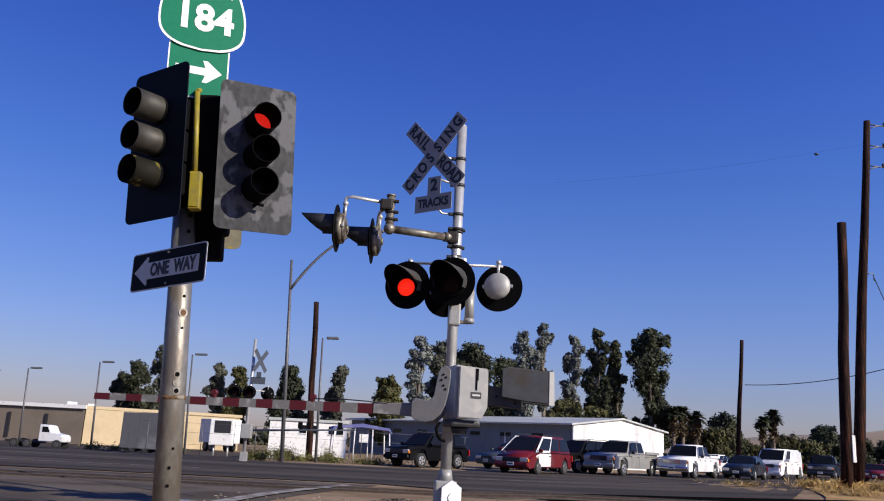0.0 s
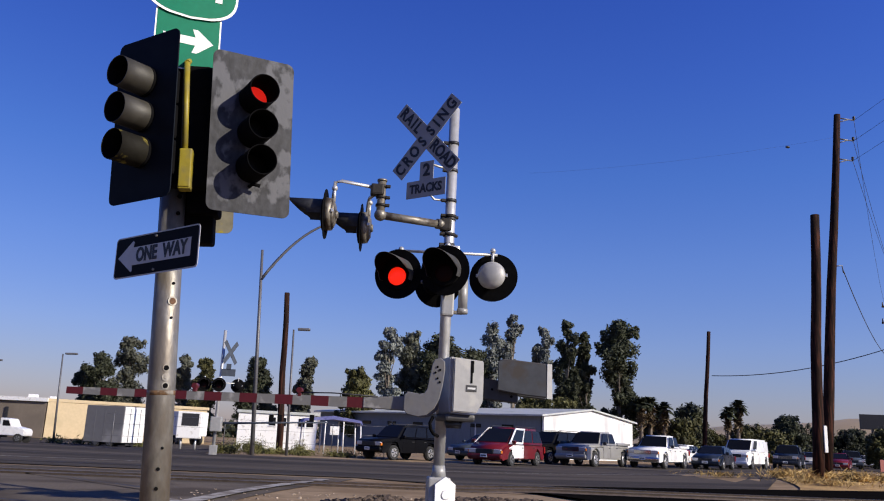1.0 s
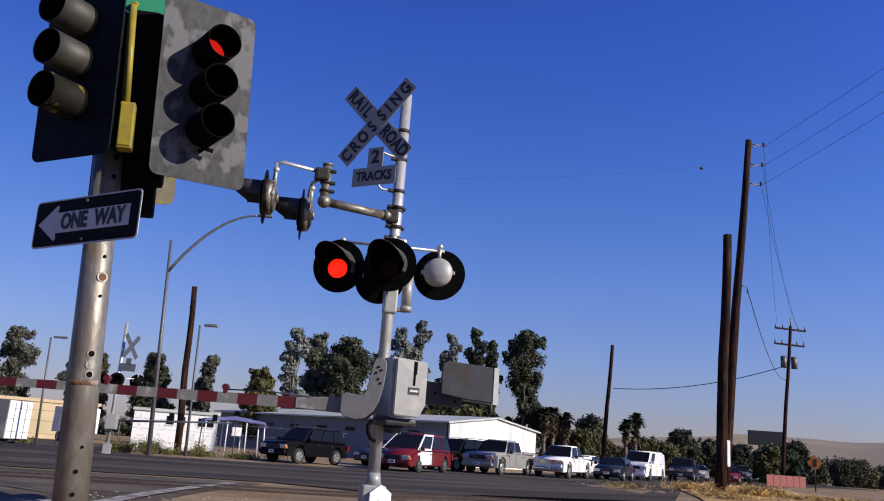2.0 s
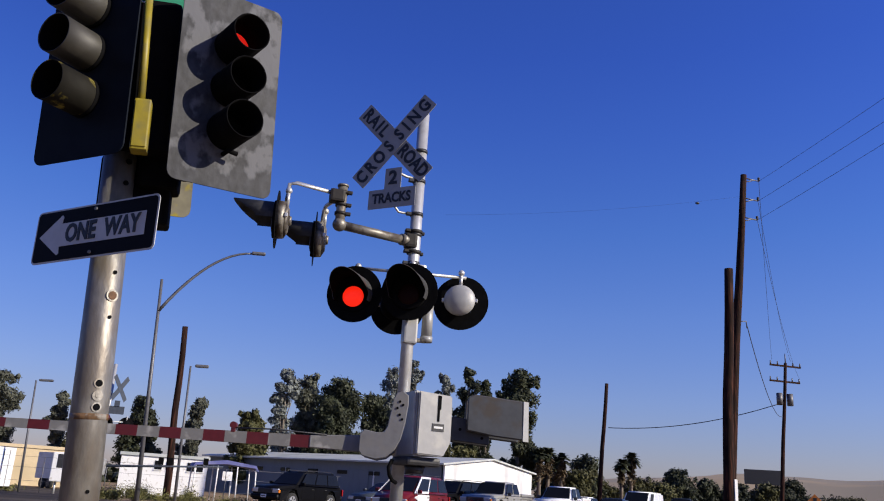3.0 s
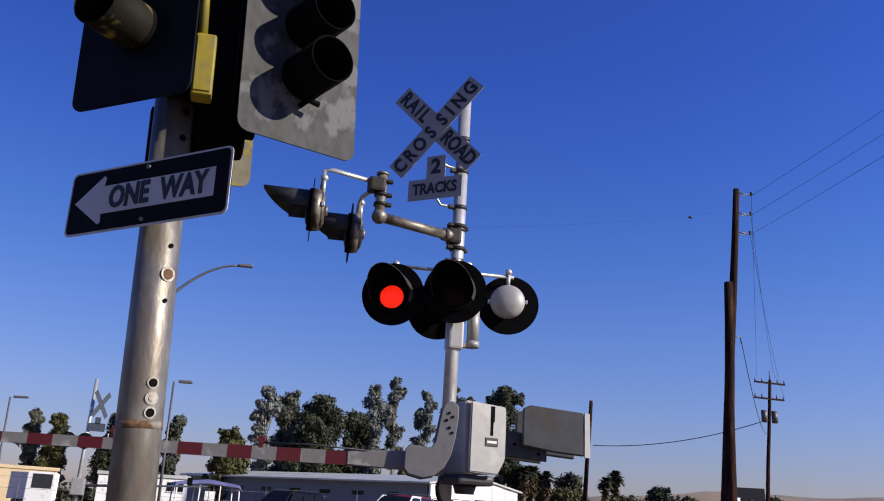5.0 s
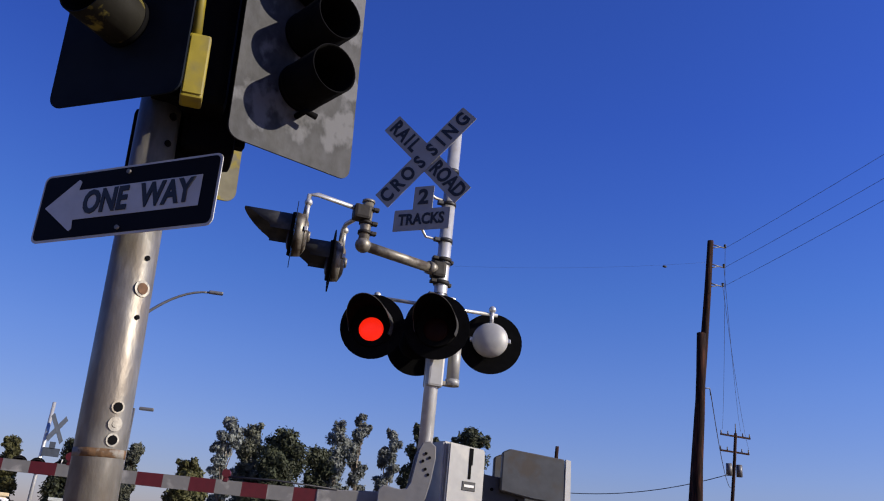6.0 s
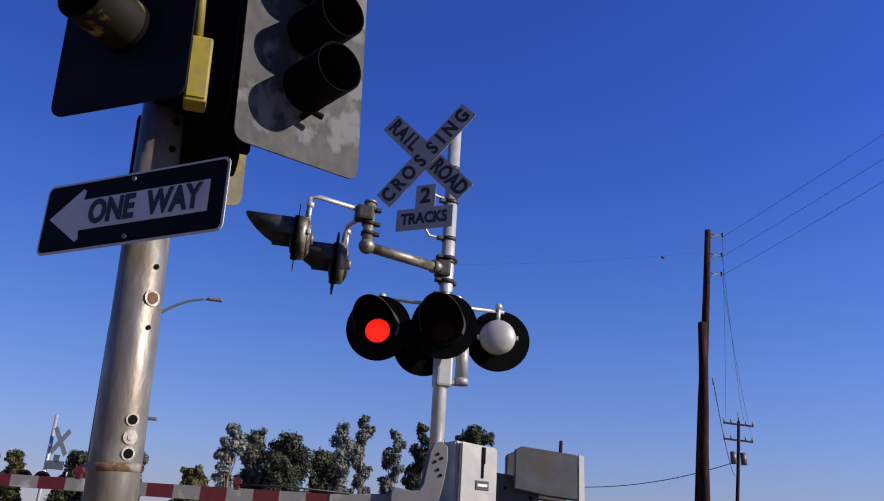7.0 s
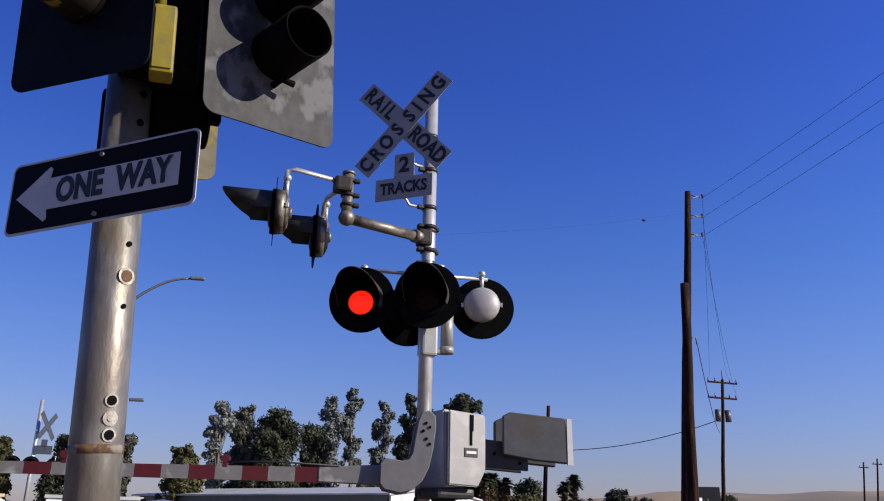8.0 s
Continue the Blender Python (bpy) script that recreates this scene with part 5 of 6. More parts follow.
        bbox(bm, (h - 0.06, s * (hw - 0.12), P["nose"] - 0.25), (0.13, 0.07, 0.14), 0.02)
        part("turn_lamp", bm, AMBER, hl)
        bm = BM()
        bbox(bm, (-h + 0.02, s * (hw - 0.12), P["belt"] - 0.25), (0.08, 0.2, 0.32), 0.02)
        part("tail_light", bm, TAIL, t)
        for x in (ax, -ax):
            wheel(t, x, s * (hw - 0.12), r, 0.24, rim)
    bm = BM()
    bbox(bm, (h + 0.0, 0, P["nose"] - 0.24), (0.06, W - 1.0, 0.22), 0.02)
    g = part("grille", bm, grille, t)
    for k in range(3):
        bm = BM()
        bbox(bm, (h + 0.035, 0, P["nose"] - 0.31 + 0.07 * k), (0.012, W - 1.06, 0.02))
        part("grille_bar", bm, CHROME if kind == "pickup" else TRIM, g)
    bm = BM()
    bbox(bm, (h - 0.02, 0, cl + 0.17), (0.2, W - 0.16, 0.22), 0.08)
    bp_ = part("front_bumper", bm, bumper or paint, t)
    bm = BM()
    bbox(bm, (h + 0.085, 0, cl + 0.2), (0.012, 0.34, 0.15), 0.004)
    pl = part("number_plate", bm, SIGNWHITE, bp_)
    bm = BM()
    bbox(bm, (h + 0.093, 0, cl + 0.2), (0.004, 0.26, 0.05))
    part("plate_bar", bm, INK, pl)
    bm = BM()
    bbox(bm, (-h + 0.03, 0, cl + 0.2), (0.18, W - 0.16, 0.2), 0.07)
    part("rear_bumper", bm, bumper or paint, t)
    if kind == "pickup":
        bm = BM()
        bbox(bm, ((-h + xb0) / 2, 0, P["belt"] + 0.004), (xb0 + h - 0.22, W - 0.3, 0.012), 0.0)
        part("bed_floor", bm, TRIM, t, "dark open truck bed")
        for s in (-1, 1):
            bm = BM()
            bbox(bm, ((-h + xb0) / 2, s * (hw - 0.08), P["belt"] + 0.06), (xb0 + h - 0.1, 0.1, 0.14), 0.03)
            part("bed_rail", bm, paint, t)
    if door_mat:
        for s in (-1, 1):
            bm = BM()
            prism(bm, [(dx[0] + 0.02, P["belt"] - 0.10), (dx[0] + 0.02, 0.62), (ax - 0.5, 0.62), (ax - 0.42, 0.74), (ax - 0.2, 0.82), (ax + 0.2, 0.82), (ax + 0.35, 0.78), (ax + 0.3, P["belt"] - 0.16)], s * (hw + 0.001), s * (hw + 0.008))
            part("fender", bm, door_mat, t, "white replacement front fender")
            bm = BM()
            frustum_panel(bm, (b[0], b[1], u[1], u[0]) if s < 0 else (b[2], b[3], u[3], u[2]), 0.615 if s < 0 else 0.0, 1.0 if s < 0 else 0.385, 0.0, 0.97, 0.006)
            part("door_frame", bm, door_mat, t, "white replacement window frame")
    if kind in ("suv", "minivan"):
        for s in (-1, 1):
            bm = BM()
            bent(bm, [(xt0 + 0.3, s * (wt - 0.08), zt), (xt0 + 0.4, s * (wt - 0.08), zt + 0.06), (xt1 - 0.2, s * (wt - 0.08), zt + 0.06), (xt1 - 0.1, s * (wt - 0.08), zt)], 0.018, 6)
            part("roof_rail", bm, TRIM, t)
    return t


def paint(name, c, rough=0.3, metal=0.1):
    return mat(name, c, rough, metal, 0.05, 3, 0.0, tuple(v * 0.8 + 0.02 for v in c), 0.15, 1.2, coat=0.1, spec=0.3)


P_BLACK, P_RED, P_WHITE = mat("black car paint", (0.004, 0.004, 0.005), 0.4, 0.0, 0.05, 3, 0.0, spec=0.1), paint("red car paint", (0.12, 0.008, 0.012)), paint("white car paint", (0.74, 0.74, 0.74))
P_SILVER, P_GREY, P_BLUE = paint("silver car paint", (0.336, 0.328, 0.304), 0.35, 0.4), paint("slate grey car paint", (0.05, 0.06, 0.07)), paint("dark blue car paint", (0.012, 0.018, 0.03))
HD = 218
car(pose(2.75, 43.2, 0.03, 0, 0, 222) @ Matrix.Diagonal((0.92, 0.95, 0.92, 1)), "suv", P_BLACK, "black sport utility vehicle with bright alloy rims on the road", "suv")
car(pose(8.0, 47.6, 0.03, 0, 0, HD), "sedan", P_GREY, "slate grey sedan behind the red minivan")
car(pose(7.75, 41.6, 0.03, 0, 0, 232), "minivan", P_RED, "dark red minivan with a white front door waiting in traffic", "minivan", RIM_D, P_WHITE)
car(pose(11.9, 48.6, 0.03, 0, 0, HD), "suv", P_BLACK, "black sport utility vehicle partly hidden between waiting cars", "suv")
car(pose(13.78, 46.9, 0.03, 0, 0, 226), "pickup", P_SILVER, "silver crew cab pickup truck waiting in the queue", "pickup", None, None, TRIM, P_SILVER)
car(pose(18.4, 49.0, 0.03, 0, 0, 229), "pickup", P_WHITE, "white pickup truck with chrome grille in the queue", "pickup", None, None, CHROME, CHROME)
car(pose(22.6, 55.5, 0.03, 0, 0, 225), "sedan", P_WHITE, "white sedan in the far lane of the queue")
car(pose(23.1, 51.8, 0.03, 0, 0, 232), "sedan", P_BLUE, "dark blue sedan waiting in the queue")
car(pose(28.9, 58.8, 0.03, 0, 0, 226), "van", P_WHITE, "plain white cargo van waiting in the queue", "van", RIM_D)
car(pose(35.2, 63.8, 0.03, 0, 0, 234), "pickup", P_BLUE, "dark pickup truck near the end of the queue", "pickup")
car(pose(41.5, 67.0, 0.03, 0, 0, 234), "sedan", P_RED, "dark red sedan far down the road")
car(pose(43.5, 75.0, 0.03, 0, 0, 234), "sedan", P_SILVER, "pale sedan far down the road")
car(pose(50.4, 78.5, 0.03, 0, 0, 240), "suv", P_GREY, "dark grey sport utility vehicle far down the road", "suv")
car(pose(64.0, 96.0, 0.03, 0, 0, 240), "sedan", P_WHITE, "white sedan at the end of the road")

# white semi tractor by the warehouse
tr = thing("semi_tractor", pose(-21.0, 60.0, gz(-21, 60), 0, 0, -8) @ Matrix.Diagonal((0.8, 0.8, 0.8, 1)), "white conventional semi tractor parked beside the road", "truck")
bm = BM()
prism(bm, [(-0.6, 0.55), (1.45, 0.55), (1.45, 0.95), (1.3, 1.12), (0.45, 1.28), (0.15, 1.85), (-0.6, 1.92)], -0.75, 0.75)
bmesh.ops.bevel(bm, geom=list(bm.edges), offset=0.05, segments=2, affect='EDGES')
part("cab", bm, P_WHITE, tr)
for s in (-1, 1):
    bm = BM()
    prism(bm, [(-0.35, 1.3), (0.3, 1.3), (0.1, 1.72), (-0.35, 1.74)], s * 0.752, s * 0.762)
    part("side_window", bm, GLASS, tr)
bm = BM()
bbox(bm, (-2.0, 0, 0.5), (3.2, 0.7, 0.2), 0.03)
part("chassis", bm, TRIM, tr)
for x in (1.0, -1.5, -2.6):
    for s in (-0.7, 0.7):
        wheel(tr, x, s, 0.36, 0.25, RIM_D)

# small white building, canopy and shrubs behind the lamp posts
hs = thing("site_office", pose(-3.85, 56.0, gz(-5.5, 56), 0, 0, 4), "small white single-storey office with two dark windows", "building")
bm = BM()
bbox(bm, (0, 1.5, 1.15), (4.9, 3, 2.3), 0.02)
wl = part("wall", bm, WHITE, hs)
bm = BM()
bbox(bm, (0, 1.5, 2.40), (5.1, 3.2, 0.18), 0.02)
part("roof", bm, ROOF_W, hs)
for x in (-0.35, 0.3, 1.5, 2.0):
    bm = BM()
    bbox(bm, (x, -0.01, 1.85), (0.42, 0.05, 0.5), 0.01)
    wd = part("window", bm, GLASS, wl)
    bm = BM()
    bbox(bm, (x, -0.03, 1.57), (0.5, 0.06, 0.05), 0.01)
    part("sill", bm, WHITE, wd)
CANVAS = mat("violet-blue canopy cloth", (0.10, 0.11, 0.28), 0.8, 0.0, 0.12, 6, 0.1, (0.15, 0.16, 0.33), 0.3, 1.5)
cn = thing("canopy_tent", pose(-0.6, 50.0, 0.02, 0, 0, 6), "blue cloth canopy on white poles at the roadside", "canopy")
bm = BM()
prism(bm, [(-1.7, 1.55), (-1.55, 1.85), (0, 2.05), (1.55, 1.85), (1.7, 1.55), (1.5, 1.72), (0, 1.85), (-1.5, 1.72)], -1.2, 1.2)
part("cover", bm, CANVAS, cn)
for x in (-1.5, -0.4, 0.6, 1.55):
    for y in (-1.1, 1.1):
        bm = BM()
        rod(bm, (x * 1.05, y, 0), (x, y, 1.75), 0.035, 0.035, 8)
        part("pole", bm, WHITE, cn)
bm = BM()
bbox(bm, (0.1, -1.25, 1.25), (0.5, 0.02, 0.45), 0.005)
part("sign_board", bm, WHITE, cn)

# far right: billboard, warning sign, red fence
bb = thing("billboard", pose(62.0, 90.0, 0.02, 0, 0, -25), "dark billboard on a post seen from behind", "billboard")
bm = BM()
bbox(bm, (0, 0, 5.2), (4.2, 0.3, 1.7), 0.03)
part("board", bm, DARKGREY, bb)
for x in (-0.8, 0.8):
    bm = BM()
    rod(bm, (x, 0, 0), (x, 0, 4.4), 0.14, 0.14, 10)
    part("post", bm, DARKGREY, bb)
ORANGE = mat("orange warning sheeting", (0.45, 0.14, 0.015), 0.5, 0.0, 0.08, 20, 0.02)
ws = thing("warning_sign", pose(44.55, 60.0, 0.02, 0, 0, -30), "orange diamond road work sign with dark symbol", "road sign")
bm = BM()
prism(bm, [(0, 1.62), (0.58, 2.2), (0, 2.78), (-0.58, 2.2)], -0.01, 0.01)
part("panel", bm, ORANGE, ws)
bm = BM()
bbox(bm, (0, -0.02, 2.2), (0.26, 0.015, 0.6), 0.0)
part("symbol", bm, INK, ws)
bm = BM()
rod(bm, (0, 0.05, 0), (0, 0.05, 2.7), 0.05, 0.05, 8)
part("post", bm, DARKGREY, ws)
FENCE = mat("red plastic fence", (0.19, 0.05, 0.04), 0.7, 0.0, 0.12, 10, 0.1)
fc = thing("barrier_fence", pose(46.6, 68.0, 0.02, 0, 0, 20), "low red plastic construction fence along the road", "fence")
for i in range(6):
    bm = BM()
    bbox(bm, (-0.5 + i * 1.0, 0, 0.55), (0.96, 0.06, 1.0), 0.02)
    part("panel", bm, FENCE, fc)

# ---- chain link fence posts along the far roadside ----
cf = thing("chain_fence", pose(0, 0, 0), "thin grey wire fence along the far roadside", "fence")
for i in range(7):
    x = -11.5 + i * 2.75
    bm = BM()
    rod(bm, (x, 46.5, 0), (x, 46.5, 1.6), 0.022, 0.022, 6)
    part("post", bm, STEELPOLE, cf)
for z in (0.5, 1.1, 1.58):
    bm = BM()
    rod(bm, (-12, 46.5, z), (5.2, 46.5, z), 0.006, 0.006, 5)
    part("wire", bm, STEELPOLE, cf)

# ---- plants ----
BARK = mat("grey-brown bark", (0.14, 0.11, 0.085), 0.9, 0.0, 0.3, 6, 0.4, (0.24, 0.21, 0.17), 0.4, 1.0, stretch=(3, 3, 0.6))


def leaf_mat(name, c):
    m = mat(name, c, 0.65, 0.0, 0.3, 1.2, 0.0, tuple(v * 0.55 for v in c), 0.4, 0.8, isle=0.5, spec=0.25)
    return m


LEAF_P = leaf_mat("pale grey eucalyptus leaf", (0.149, 0.162, 0.149))
LEAF_G, LEAF_D, LEAF_O = leaf_mat("grey-green eucalyptus leaf", (0.0892, 0.0935, 0.068)), leaf_mat("deep green leaf", (0.0382, 0.0442, 0.0229)), leaf_mat("olive leaf", (0.0765, 0.0747, 0.0252))
DRY = leaf_mat("dry straw grass", (0.52, 0.355, 0.13))
SHRUB = leaf_mat("dusty green shrub", (0.15, 0.145, 0.05))


def leaves(name, blobs, n, size, material, parent, seed, flat=0.7):
    """Many small leaf cards scattered in clumps: blobs are (centre, radii); cards crowd towards the skin of each clump."""
    rs = np.random.RandomState(seed)
    w = np.array([b[1][0] * b[1][2] for b in blobs])
    pick = rs.choice(len(blobs), n, p=w / w.sum())
    cen = np.array([b[0] for b in blobs])[pick]
    rad = np.array([b[1] for b in blobs])[pick]
    d = rs.normal(size=(n, 3))
    d /= np.linalg.norm(d, axis=1)[:, None]
    k = np.minimum(1.2, np.abs(rs.normal(size=n)) * 0.55)[:, None]
    p = cen + d * rad * k
    a = rs.normal(size=(n, 3))
    a /= np.linalg.norm(a, axis=1)[:, None]
    b = np.cross(a, rs.normal(size=(n, 3)))
    b /= np.linalg.norm(b, axis=1)[:, None]
    s = size * (0.5 + rs.rand(n))[:, None]
    quad = np.stack([p - a * s, p - b * s * flat, p + a * s, p + b * s * flat], 1).reshape(-1, 3)
    me = bpy.data.meshes.new(name)
    me.from_pydata(quad.tolist(), [], [(4 * i, 4 * i + 1, 4 * i + 2, 4 * i + 3) for i in range(n)])
    me.materials.append(material)
    ob = new(name, me)
    ob.parent = parent
    return ob


def crown(name, blobs, n, size, material, parent, seed):
    """Clumps of leaf cards that lie round the skin of each clump and face outwards, with a thinner dark filling inside."""
    rs = np.random.RandomState(seed)
    w = np.array([b[1][0] * b[1][2] for b in blobs])
    pick = rs.choice(len(blobs), n, p=w / w.sum())
    cen = np.array([b[0] for b in blobs])[pick]
    rad = np.array([b[1] for b in blobs])[pick]
    d = rs.normal(size=(n, 3))
    d /= np.linalg.norm(d, axis=1)[:, None]
    k = (0.45 + 0.5 * rs.rand(n) ** 0.5 + 0.17 * rs.normal(size=n))[:, None]
    p = cen + d * rad * k
    nn = d / rad + rs.normal(size=(n, 3)) * 0.55 / rad.mean()
    nn /= np.linalg.norm(nn, axis=1)[:, None]
    a = np.cross(nn, rs.normal(size=(n, 3)))
    a /= np.linalg.norm(a, axis=1)[:, None]
    b = np.cross(nn, a)
    s = size * (0.5 + rs.rand(n))[:, None]
    quad = np.stack([p - a * s, p - b * s * 0.5, p + a * s, p + b * s * 0.5], 1).reshape(-1, 3)
    me = bpy.data.meshes.new(name)
    me.from_pydata(quad.tolist(), [], [(4 * i, 4 * i + 1, 4 * i + 2, 4 * i + 3) for i in range(n)])
    me.materials.append(material)
    ob = new(name, me)
    ob.parent = parent
    return ob


def tree(x, y, h, w, material, label, seed, n=15000, size=0.14, trunk=0.24, low=0.25, name="tree", clumps=30, open_=0.0):
    """A tapered trunk with limbs that each end in clumps of leaves; open_ spreads the clumps apart and thins them."""
    rs = random.Random(seed)
    t = thing(name, pose(x, y, 0.0), label, "tree", "roadside trees")
    bm = BM()
    lean = Vector((rs.uniform(-0.05, 0.05) * h, 0, 0))
    top = Vector((0, 0, h * 0.9)) + lean
    rod(bm, (0, 0, -0.2), top * 0.45, trunk, trunk * 0.7, 10)
    rod(bm, top * 0.45, top, trunk * 0.7, trunk * 0.15, 8)
    blobs = []
    for i in range(clumps):
        f = low + (1 - low) * (i + rs.random()) / clumps
        g = (f - low) / (1 - low)
        wide = math.sin(math.pi * min(1.0, 0.18 + 0.80 * g)) ** 0.6
        a, reach = rs.uniform(0, 6.28), w * wide * rs.uniform(0.15, 0.72)
        r = w * rs.uniform(0.30, 0.52) * (1 - 0.30 * open_) * (0.65 + 0.35 * wide)
        rz = r * rs.uniform(0.75, 1.25 + 0.5 * open_)
        c = lean * f + Vector((math.cos(a) * reach, math.sin(a) * reach, min(h * f, h - rz * 0.9)))
        rod(bm, top * max(0.15, f - 0.2), c, trunk * 0.30, trunk * 0.06, 6)
        blobs.append(((c.x, c.y, c.z), (r, r, rz)))
        for q in range(2):
            e, r2 = rs.uniform(0, 6.28), r * rs.uniform(0.3, 0.55)
            blobs.append(((c.x + math.cos(e) * r, c.y + math.sin(e) * r, c.z + rs.uniform(-0.5, 0.8) * rz), (r2, r2, r2 * 1.2)))
    part("trunk", bm, BARK, t)
    crown("crown", blobs, int(n * (1 - 0.62 * open_)), size, material, t, seed)
    return t


EUC, DEC, BUSH = "tall grey-green eucalyptus with open ragged crown", "dense dark green roadside tree", "low round olive-green roadside bush"
for x, y, h, w, m_, lab, seed, low, cl, op in (
        (17.1, 92, 14.0, 2.24, LEAF_P, EUC, 11, 0.30, 22, 0.8), (19.7, 92, 15.0, 1.68, LEAF_P, EUC, 14, 0.35, 18, 0.8), (22.4, 92, 13.8, 1.68, LEAF_P, EUC, 15, 0.35, 18, 0.8),
        (22.0, 80, 12.9, 1.74, LEAF_D, EUC, 17, 0.28, 26, 0.35), (24.3, 80.5, 12.0, 1.29, LEAF_D, EUC, 18, 0.30, 20, 0.4), (23.3, 82, 8.6, 2.02, LEAF_D, EUC, 20, 0.2, 20, 0.3),
        (27.2, 80, 13.3, 2.35, LEAF_D, EUC, 19, 0.56, 26, 0.35), (27.6, 80.5, 8.0, 2.24, LEAF_D, EUC, 37, 0.22, 20, 0.4),
        (60.0, 87, 4.3, 2.3, LEAF_O, BUSH, 38, 0.1, 20, 0.1), (63.2, 88, 3.9, 2.0, LEAF_D, BUSH, 39, 0.1, 18, 0.1),
        (18.0, 76, 5.7, 2.46, LEAF_O, BUSH, 36, 0.15, 20, 0.1), (21.0, 77, 5.2, 1.79, LEAF_O, BUSH, 34, 0.15, 16, 0.1),
        (5.1, 84, 11.7, 1.68, LEAF_P, EUC, 16, 0.30, 20, 0.7), (7.5, 86, 11.5, 1.90, LEAF_G, EUC, 12, 0.2, 28, 0.2), (10.9, 85, 11.4, 2.58, LEAF_D, DEC, 13, 0.15, 34, 0.0), (8.9, 83, 9.4, 2.24, LEAF_D, DEC, 33, 0.12, 28, 0.0),
        (14.0, 86, 10.2, 2.13, LEAF_D, DEC, 35, 0.15, 26, 0.1),
        (1.8, 78, 6.8, 1.79, LEAF_O, BUSH, 21, 0.2, 22, 0.0), (-3.0, 88, 8.6, 1.46, LEAF_G, EUC, 30, 0.2, 20, 0.4), (-8.6, 92, 8.6, 2.13, LEAF_D, DEC, 23, 0.15, 24, 0.2),
        (-14.6, 96, 8.5, 1.57, LEAF_O, DEC, 24, 0.15, 20, 0.1), (-17.0, 98, 8.9, 1.34, LEAF_G, EUC, 25, 0.2, 18, 0.3), (-23.9, 102, 11.0, 2.13, LEAF_G, EUC, 26, 0.15, 26, 0.2), (-26.2, 100, 8.8, 2.13, LEAF_D, DEC, 28, 0.1, 24, 0.1), (-28.7, 104, 7.4, 1.79, LEAF_D, DEC, 27, 0.1, 18, 0.1)):
    tree(x, y, h, w, m_, lab, seed, 19000, 0.15, 0.24, low, "tree", cl, op)
for x, y, h, w, m_, lab, seed in (
        (33.8, 80, 4.1, 2.13, LEAF_O, BUSH, 42), (39.4, 90, 6.0, 2.69, LEAF_D, DEC, 41), (36.4, 94, 4.6, 2.24, LEAF_D, DEC, 52), (43.5, 96, 3.4, 2.69, LEAF_O, BUSH, 51), (48.5, 96, 4.2, 2.69, LEAF_O, BUSH, 50), (53.1, 98, 3.9, 2.69, LEAF_O, BUSH, 61),
        (56.6, 100, 5.9, 2.35, LEAF_D, DEC, 43), (59.5, 104, 5.4, 2.91, LEAF_D, DEC, 44), (63.3, 104, 5.0, 2.69, LEAF_D, DEC, 45), (67.5, 104, 4.7, 2.46, LEAF_D, DEC, 46), (71.2, 106, 3.9, 2.69, LEAF_O, BUSH, 62),
        (80.2, 108, 5.9, 2.58, LEAF_D, DEC, 47), (76.6, 110, 4.1, 2.91, LEAF_O, BUSH, 63), (84.4, 110, 3.6, 3.14, LEAF_D, DEC, 48), (89.6, 110, 3.8, 3.36, LEAF_D, DEC, 49), (95.2, 112, 4.1, 3.36, LEAF_O, DEC, 53), (101.0, 112, 3.8, 3.58, LEAF_D, DEC, 54), (107.0, 114, 3.7, 3.58, LEAF_D, DEC, 55), (113.0, 116, 3.7, 3.58, LEAF_O, DEC, 57)):
    tree(x, y, h, w, m_, lab, seed, 9000, 0.17, 0.2, 0.08, "tree", 22, 0.1)


def palm(x, y, h, w, seed):
    rs = random.Random(seed)
    t = thing("palm_tree", pose(x, y, 0), "shaggy fan palm with drooping skirt of dead fronds", "palm", "palms")
    bm = BM()
    rod(bm, (0, 0, -0.1), (0.1, 0, h * 0.86), 0.24, 0.16, 8)
    part("trunk", bm, BARK, t)
    leaves("skirt", [((0.05, 0, h * 0.66), (w * 0.36, w * 0.36, h * 0.2))], 900, 0.25, DRY_SK, t, seed + 1, 0.3)
    bm = BM()
    for i in range(70):
        a, el = rs.uniform(0, 6.28), rs.uniform(-0.5, 1.3)
        d = Vector((math.cos(a) * math.cos(el), math.sin(a) * math.cos(el), math.sin(el)))
        c = Vector((0.1, 0, h * 0.86))
        s = d.cross(Vector((0, 0, 1))).normalized() * 0.22
        p1, p2 = c + d * w * 0.5, c + d * w * 0.9 - Vector((0, 0, 0.25 * w))
        v = [bm.verts.new(p) for p in (c, p1 + s, p2 + s * 0.7, p2 - s * 0.7, p1 - s)]
        bm.faces.new(v)
    part("fronds", bm, LEAF_D, t)
    return t


DRY_SK = leaf_mat("brown dead palm frond", (0.12, 0.085, 0.045))
for q in ((28.7, 78, 5.9, 1.1, 61), (30.0, 79, 6.1, 1.2, 62), (31.4, 79, 5.7, 1.1, 63), (44.7, 90, 7.0, 1.4, 64), (43.5, 90, 6.2, 1.2, 65), (32.3, 82, 5.2, 1.0, 68)):
    palm(*q)


def clump(name, x, y, w, d, h, n, material, label, seed, size=0.12, flat=0.25):
    t = thing(name, pose(x, y, gz(x, y)), label, "plants", kind="stuff")
    blobs = []
    rs = random.Random(seed)
    for i in range(10):
        blobs.append(((rs.uniform(-w, w), rs.uniform(-d, d), h * 0.3), (w * 0.3, d * 0.5, h * rs.uniform(0.5, 0.8))))
    leaves("leaves", blobs, n, size, material, t, seed, flat)


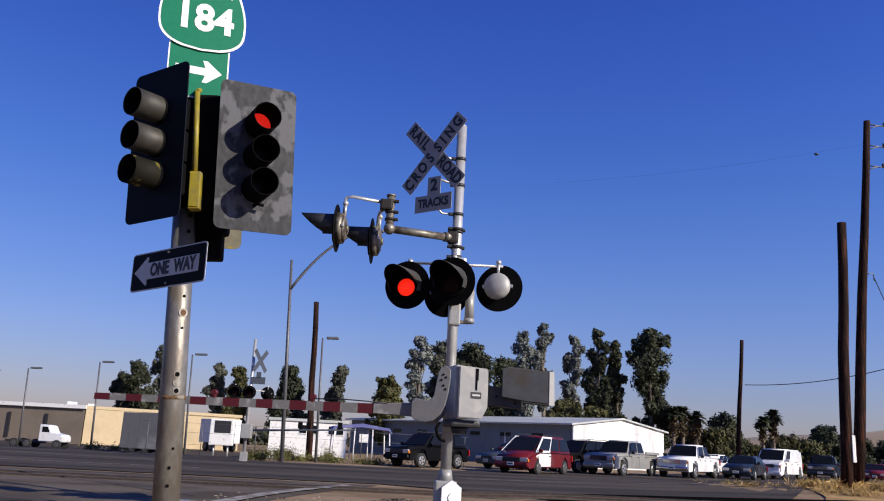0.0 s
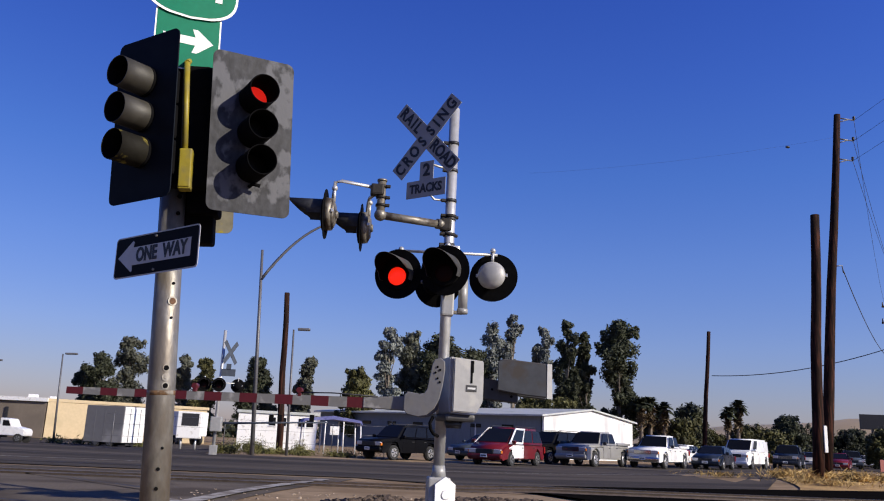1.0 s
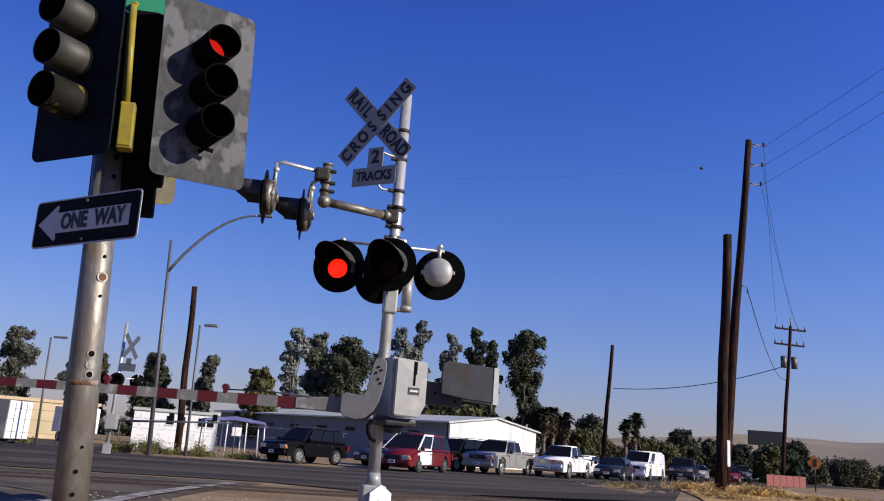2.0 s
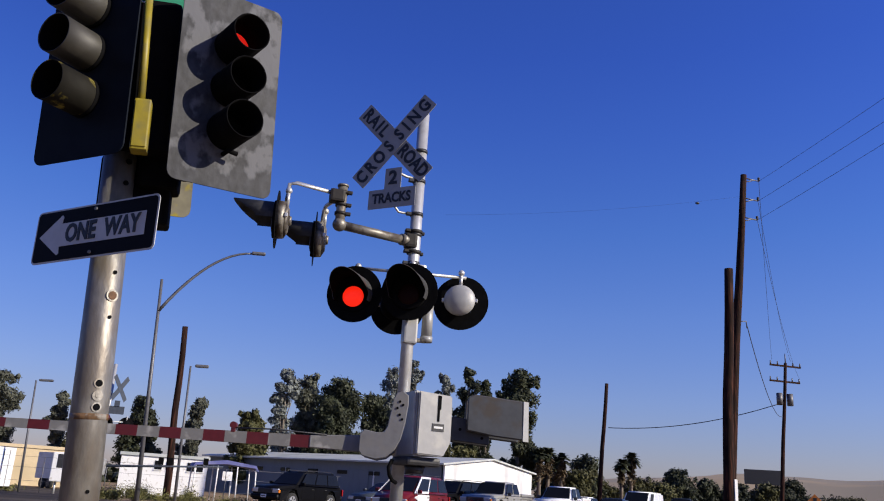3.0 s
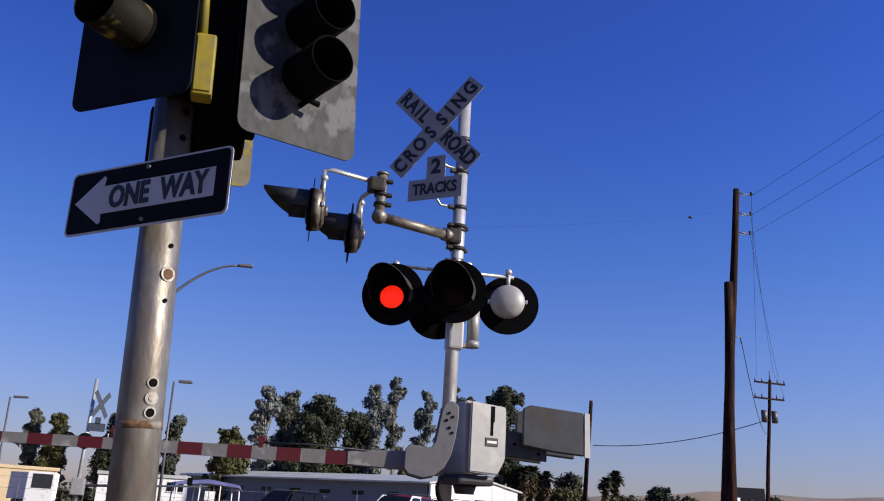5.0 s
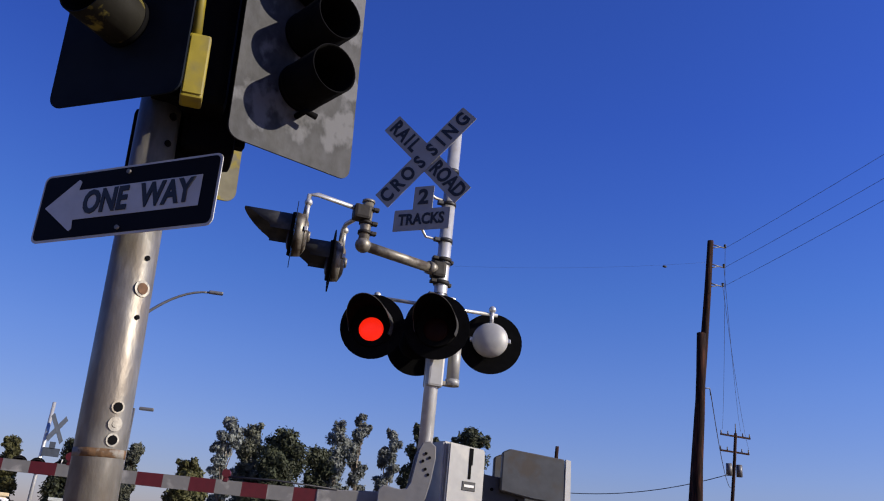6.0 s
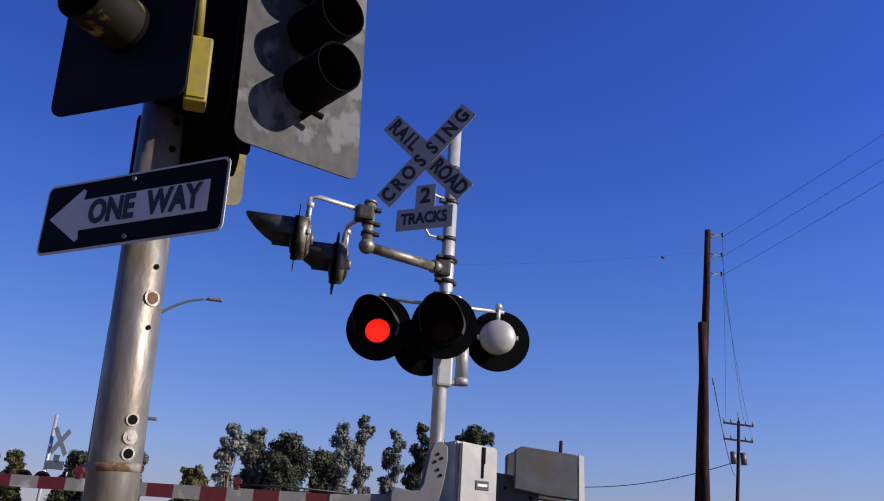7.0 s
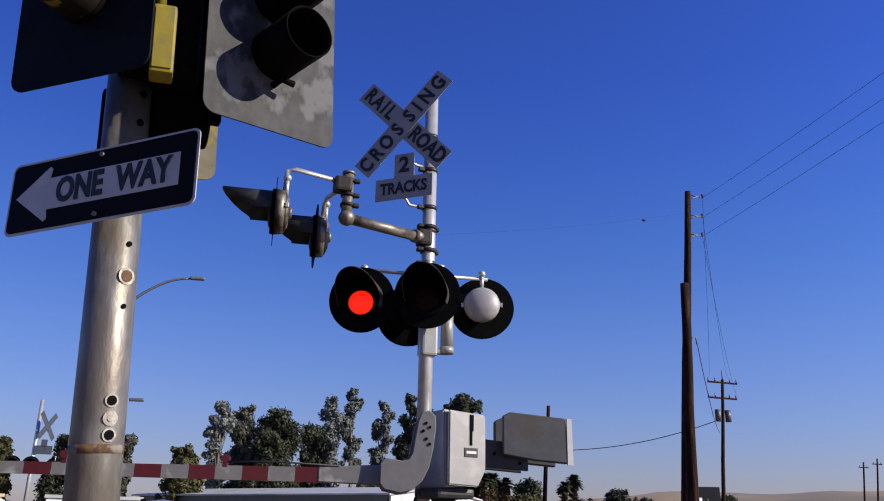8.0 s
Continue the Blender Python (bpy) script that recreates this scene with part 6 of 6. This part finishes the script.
clump("roadside_weeds", -3.6, 44.5, 1.6, 0.5, 0.75, 6000, SHRUB, "dusty green roadside weeds", 71, 0.06, 0.2)
clump("roadside_weeds", -1.2, 43.0, 2.6, 0.5, 0.42, 7000, SHRUB, "low dusty green roadside weeds", 72, 0.06, 0.2)
clump("roadside_weeds", -5.0, 41.0, 1.2, 0.4, 0.6, 4000, SHRUB, "dusty green weeds beside the far crossing mast", 73, 0.06, 0.2)
clump("roadside_weeds", -16, 62.0, 3.2, 0.6, 0.6, 1200, SHRUB, "dusty weeds beside the warehouse", 74)
clump("dry_grass", 16.6, 30.2, 2.6, 1.2, 0.38, 5200, DRY, "dry straw-coloured grass round the utility poles", 75, 0.14, 0.08)
clump("dry_grass", 21.0, 37.0, 2.0, 1.0, 0.4, 3200, DRY, "dry straw-coloured grass round the tall pole", 76, 0.14, 0.08)
clump("dry_grass", 18.5, 29.2, 5.5, 2.2, 0.14, 5600, DRY, "low dry straw-coloured grass on the dirt shoulder", 77, 0.12, 0.08)

# ---- distant hills ----
HILL = mat("distant dry hill", (0.299, 0.224, 0.136), 0.95, 0.0, 0.12, 0.02, 0.0, (0.204, 0.17, 0.122), 0.45, 0.012)
vs, fs = [], []
NA = 120
for i in range(NA + 1):
    a = radians(-70 + 140 * i / NA)
    for j, (r, k) in enumerate(((560, 0), (640, 0.75), (720, 1.0), (900, 0.4))):
        hgt = k * (31 + 4 * noise.noise((i * 0.11, 0.3, 0.5)) + 3 * noise.noise((i * 0.4, 2.3, 0.5))) * min(1, max(0.15, (math.degrees(a) - 10) / 24))
        vs.append((r * math.sin(a), r * math.cos(a), -0.5 + hgt))
for i in range(NA):
    for j in range(3):
        q = i * 4 + j
        fs.append((q, q + 4, q + 5, q + 1))
me = bpy.data.meshes.new("hills")
me.from_pydata(vs, [], fs)
me.materials.append(HILL)
for p in me.polygons:
    p.use_smooth = True
tagged(new("hills", me), "low dry hills on the horizon", "hills", kind="structure")
# far tree line
tl = thing("tree_line", pose(0, 0, 0), "low dark tree line in the far distance", "trees", kind="stuff")
rs = random.Random(9)
leaves("foliage", [((x, 150 + rs.uniform(-12, 12), rs.uniform(0.4, 1.2)), (rs.uniform(3, 6), 3, rs.uniform(0.8, 2.2))) for x in range(-90, 150, 5)], 16000, 0.5, LEAF_D, tl, 81)

# distant lattice pylon
py = thing("pylon", pose(-60, 140, 0), "distant grey lattice power pylon", "pylon")
bm = BM()
for sx in (-1, 1):
    for sy in (-1, 1):
        rod(bm, (sx * 1.2, sy * 1.2, 0), (sx * 0.25, sy * 0.25, 11), 0.09, 0.06, 5)
for z in range(1, 11, 2):
    w = 1.2 - 0.95 * z / 11
    rod(bm, (-w, 0, z), (w, 0, z + 1.5), 0.05, 0.05, 4)
    rod(bm, (w, 0, z), (-w, 0, z + 1.5), 0.05, 0.05, 4)
for z in (7.5, 9.2):
    rod(bm, (-2.0, 0, z), (2.0, 0, z), 0.08, 0.08, 5)
part("lattice", bm, STEELPOLE, py)
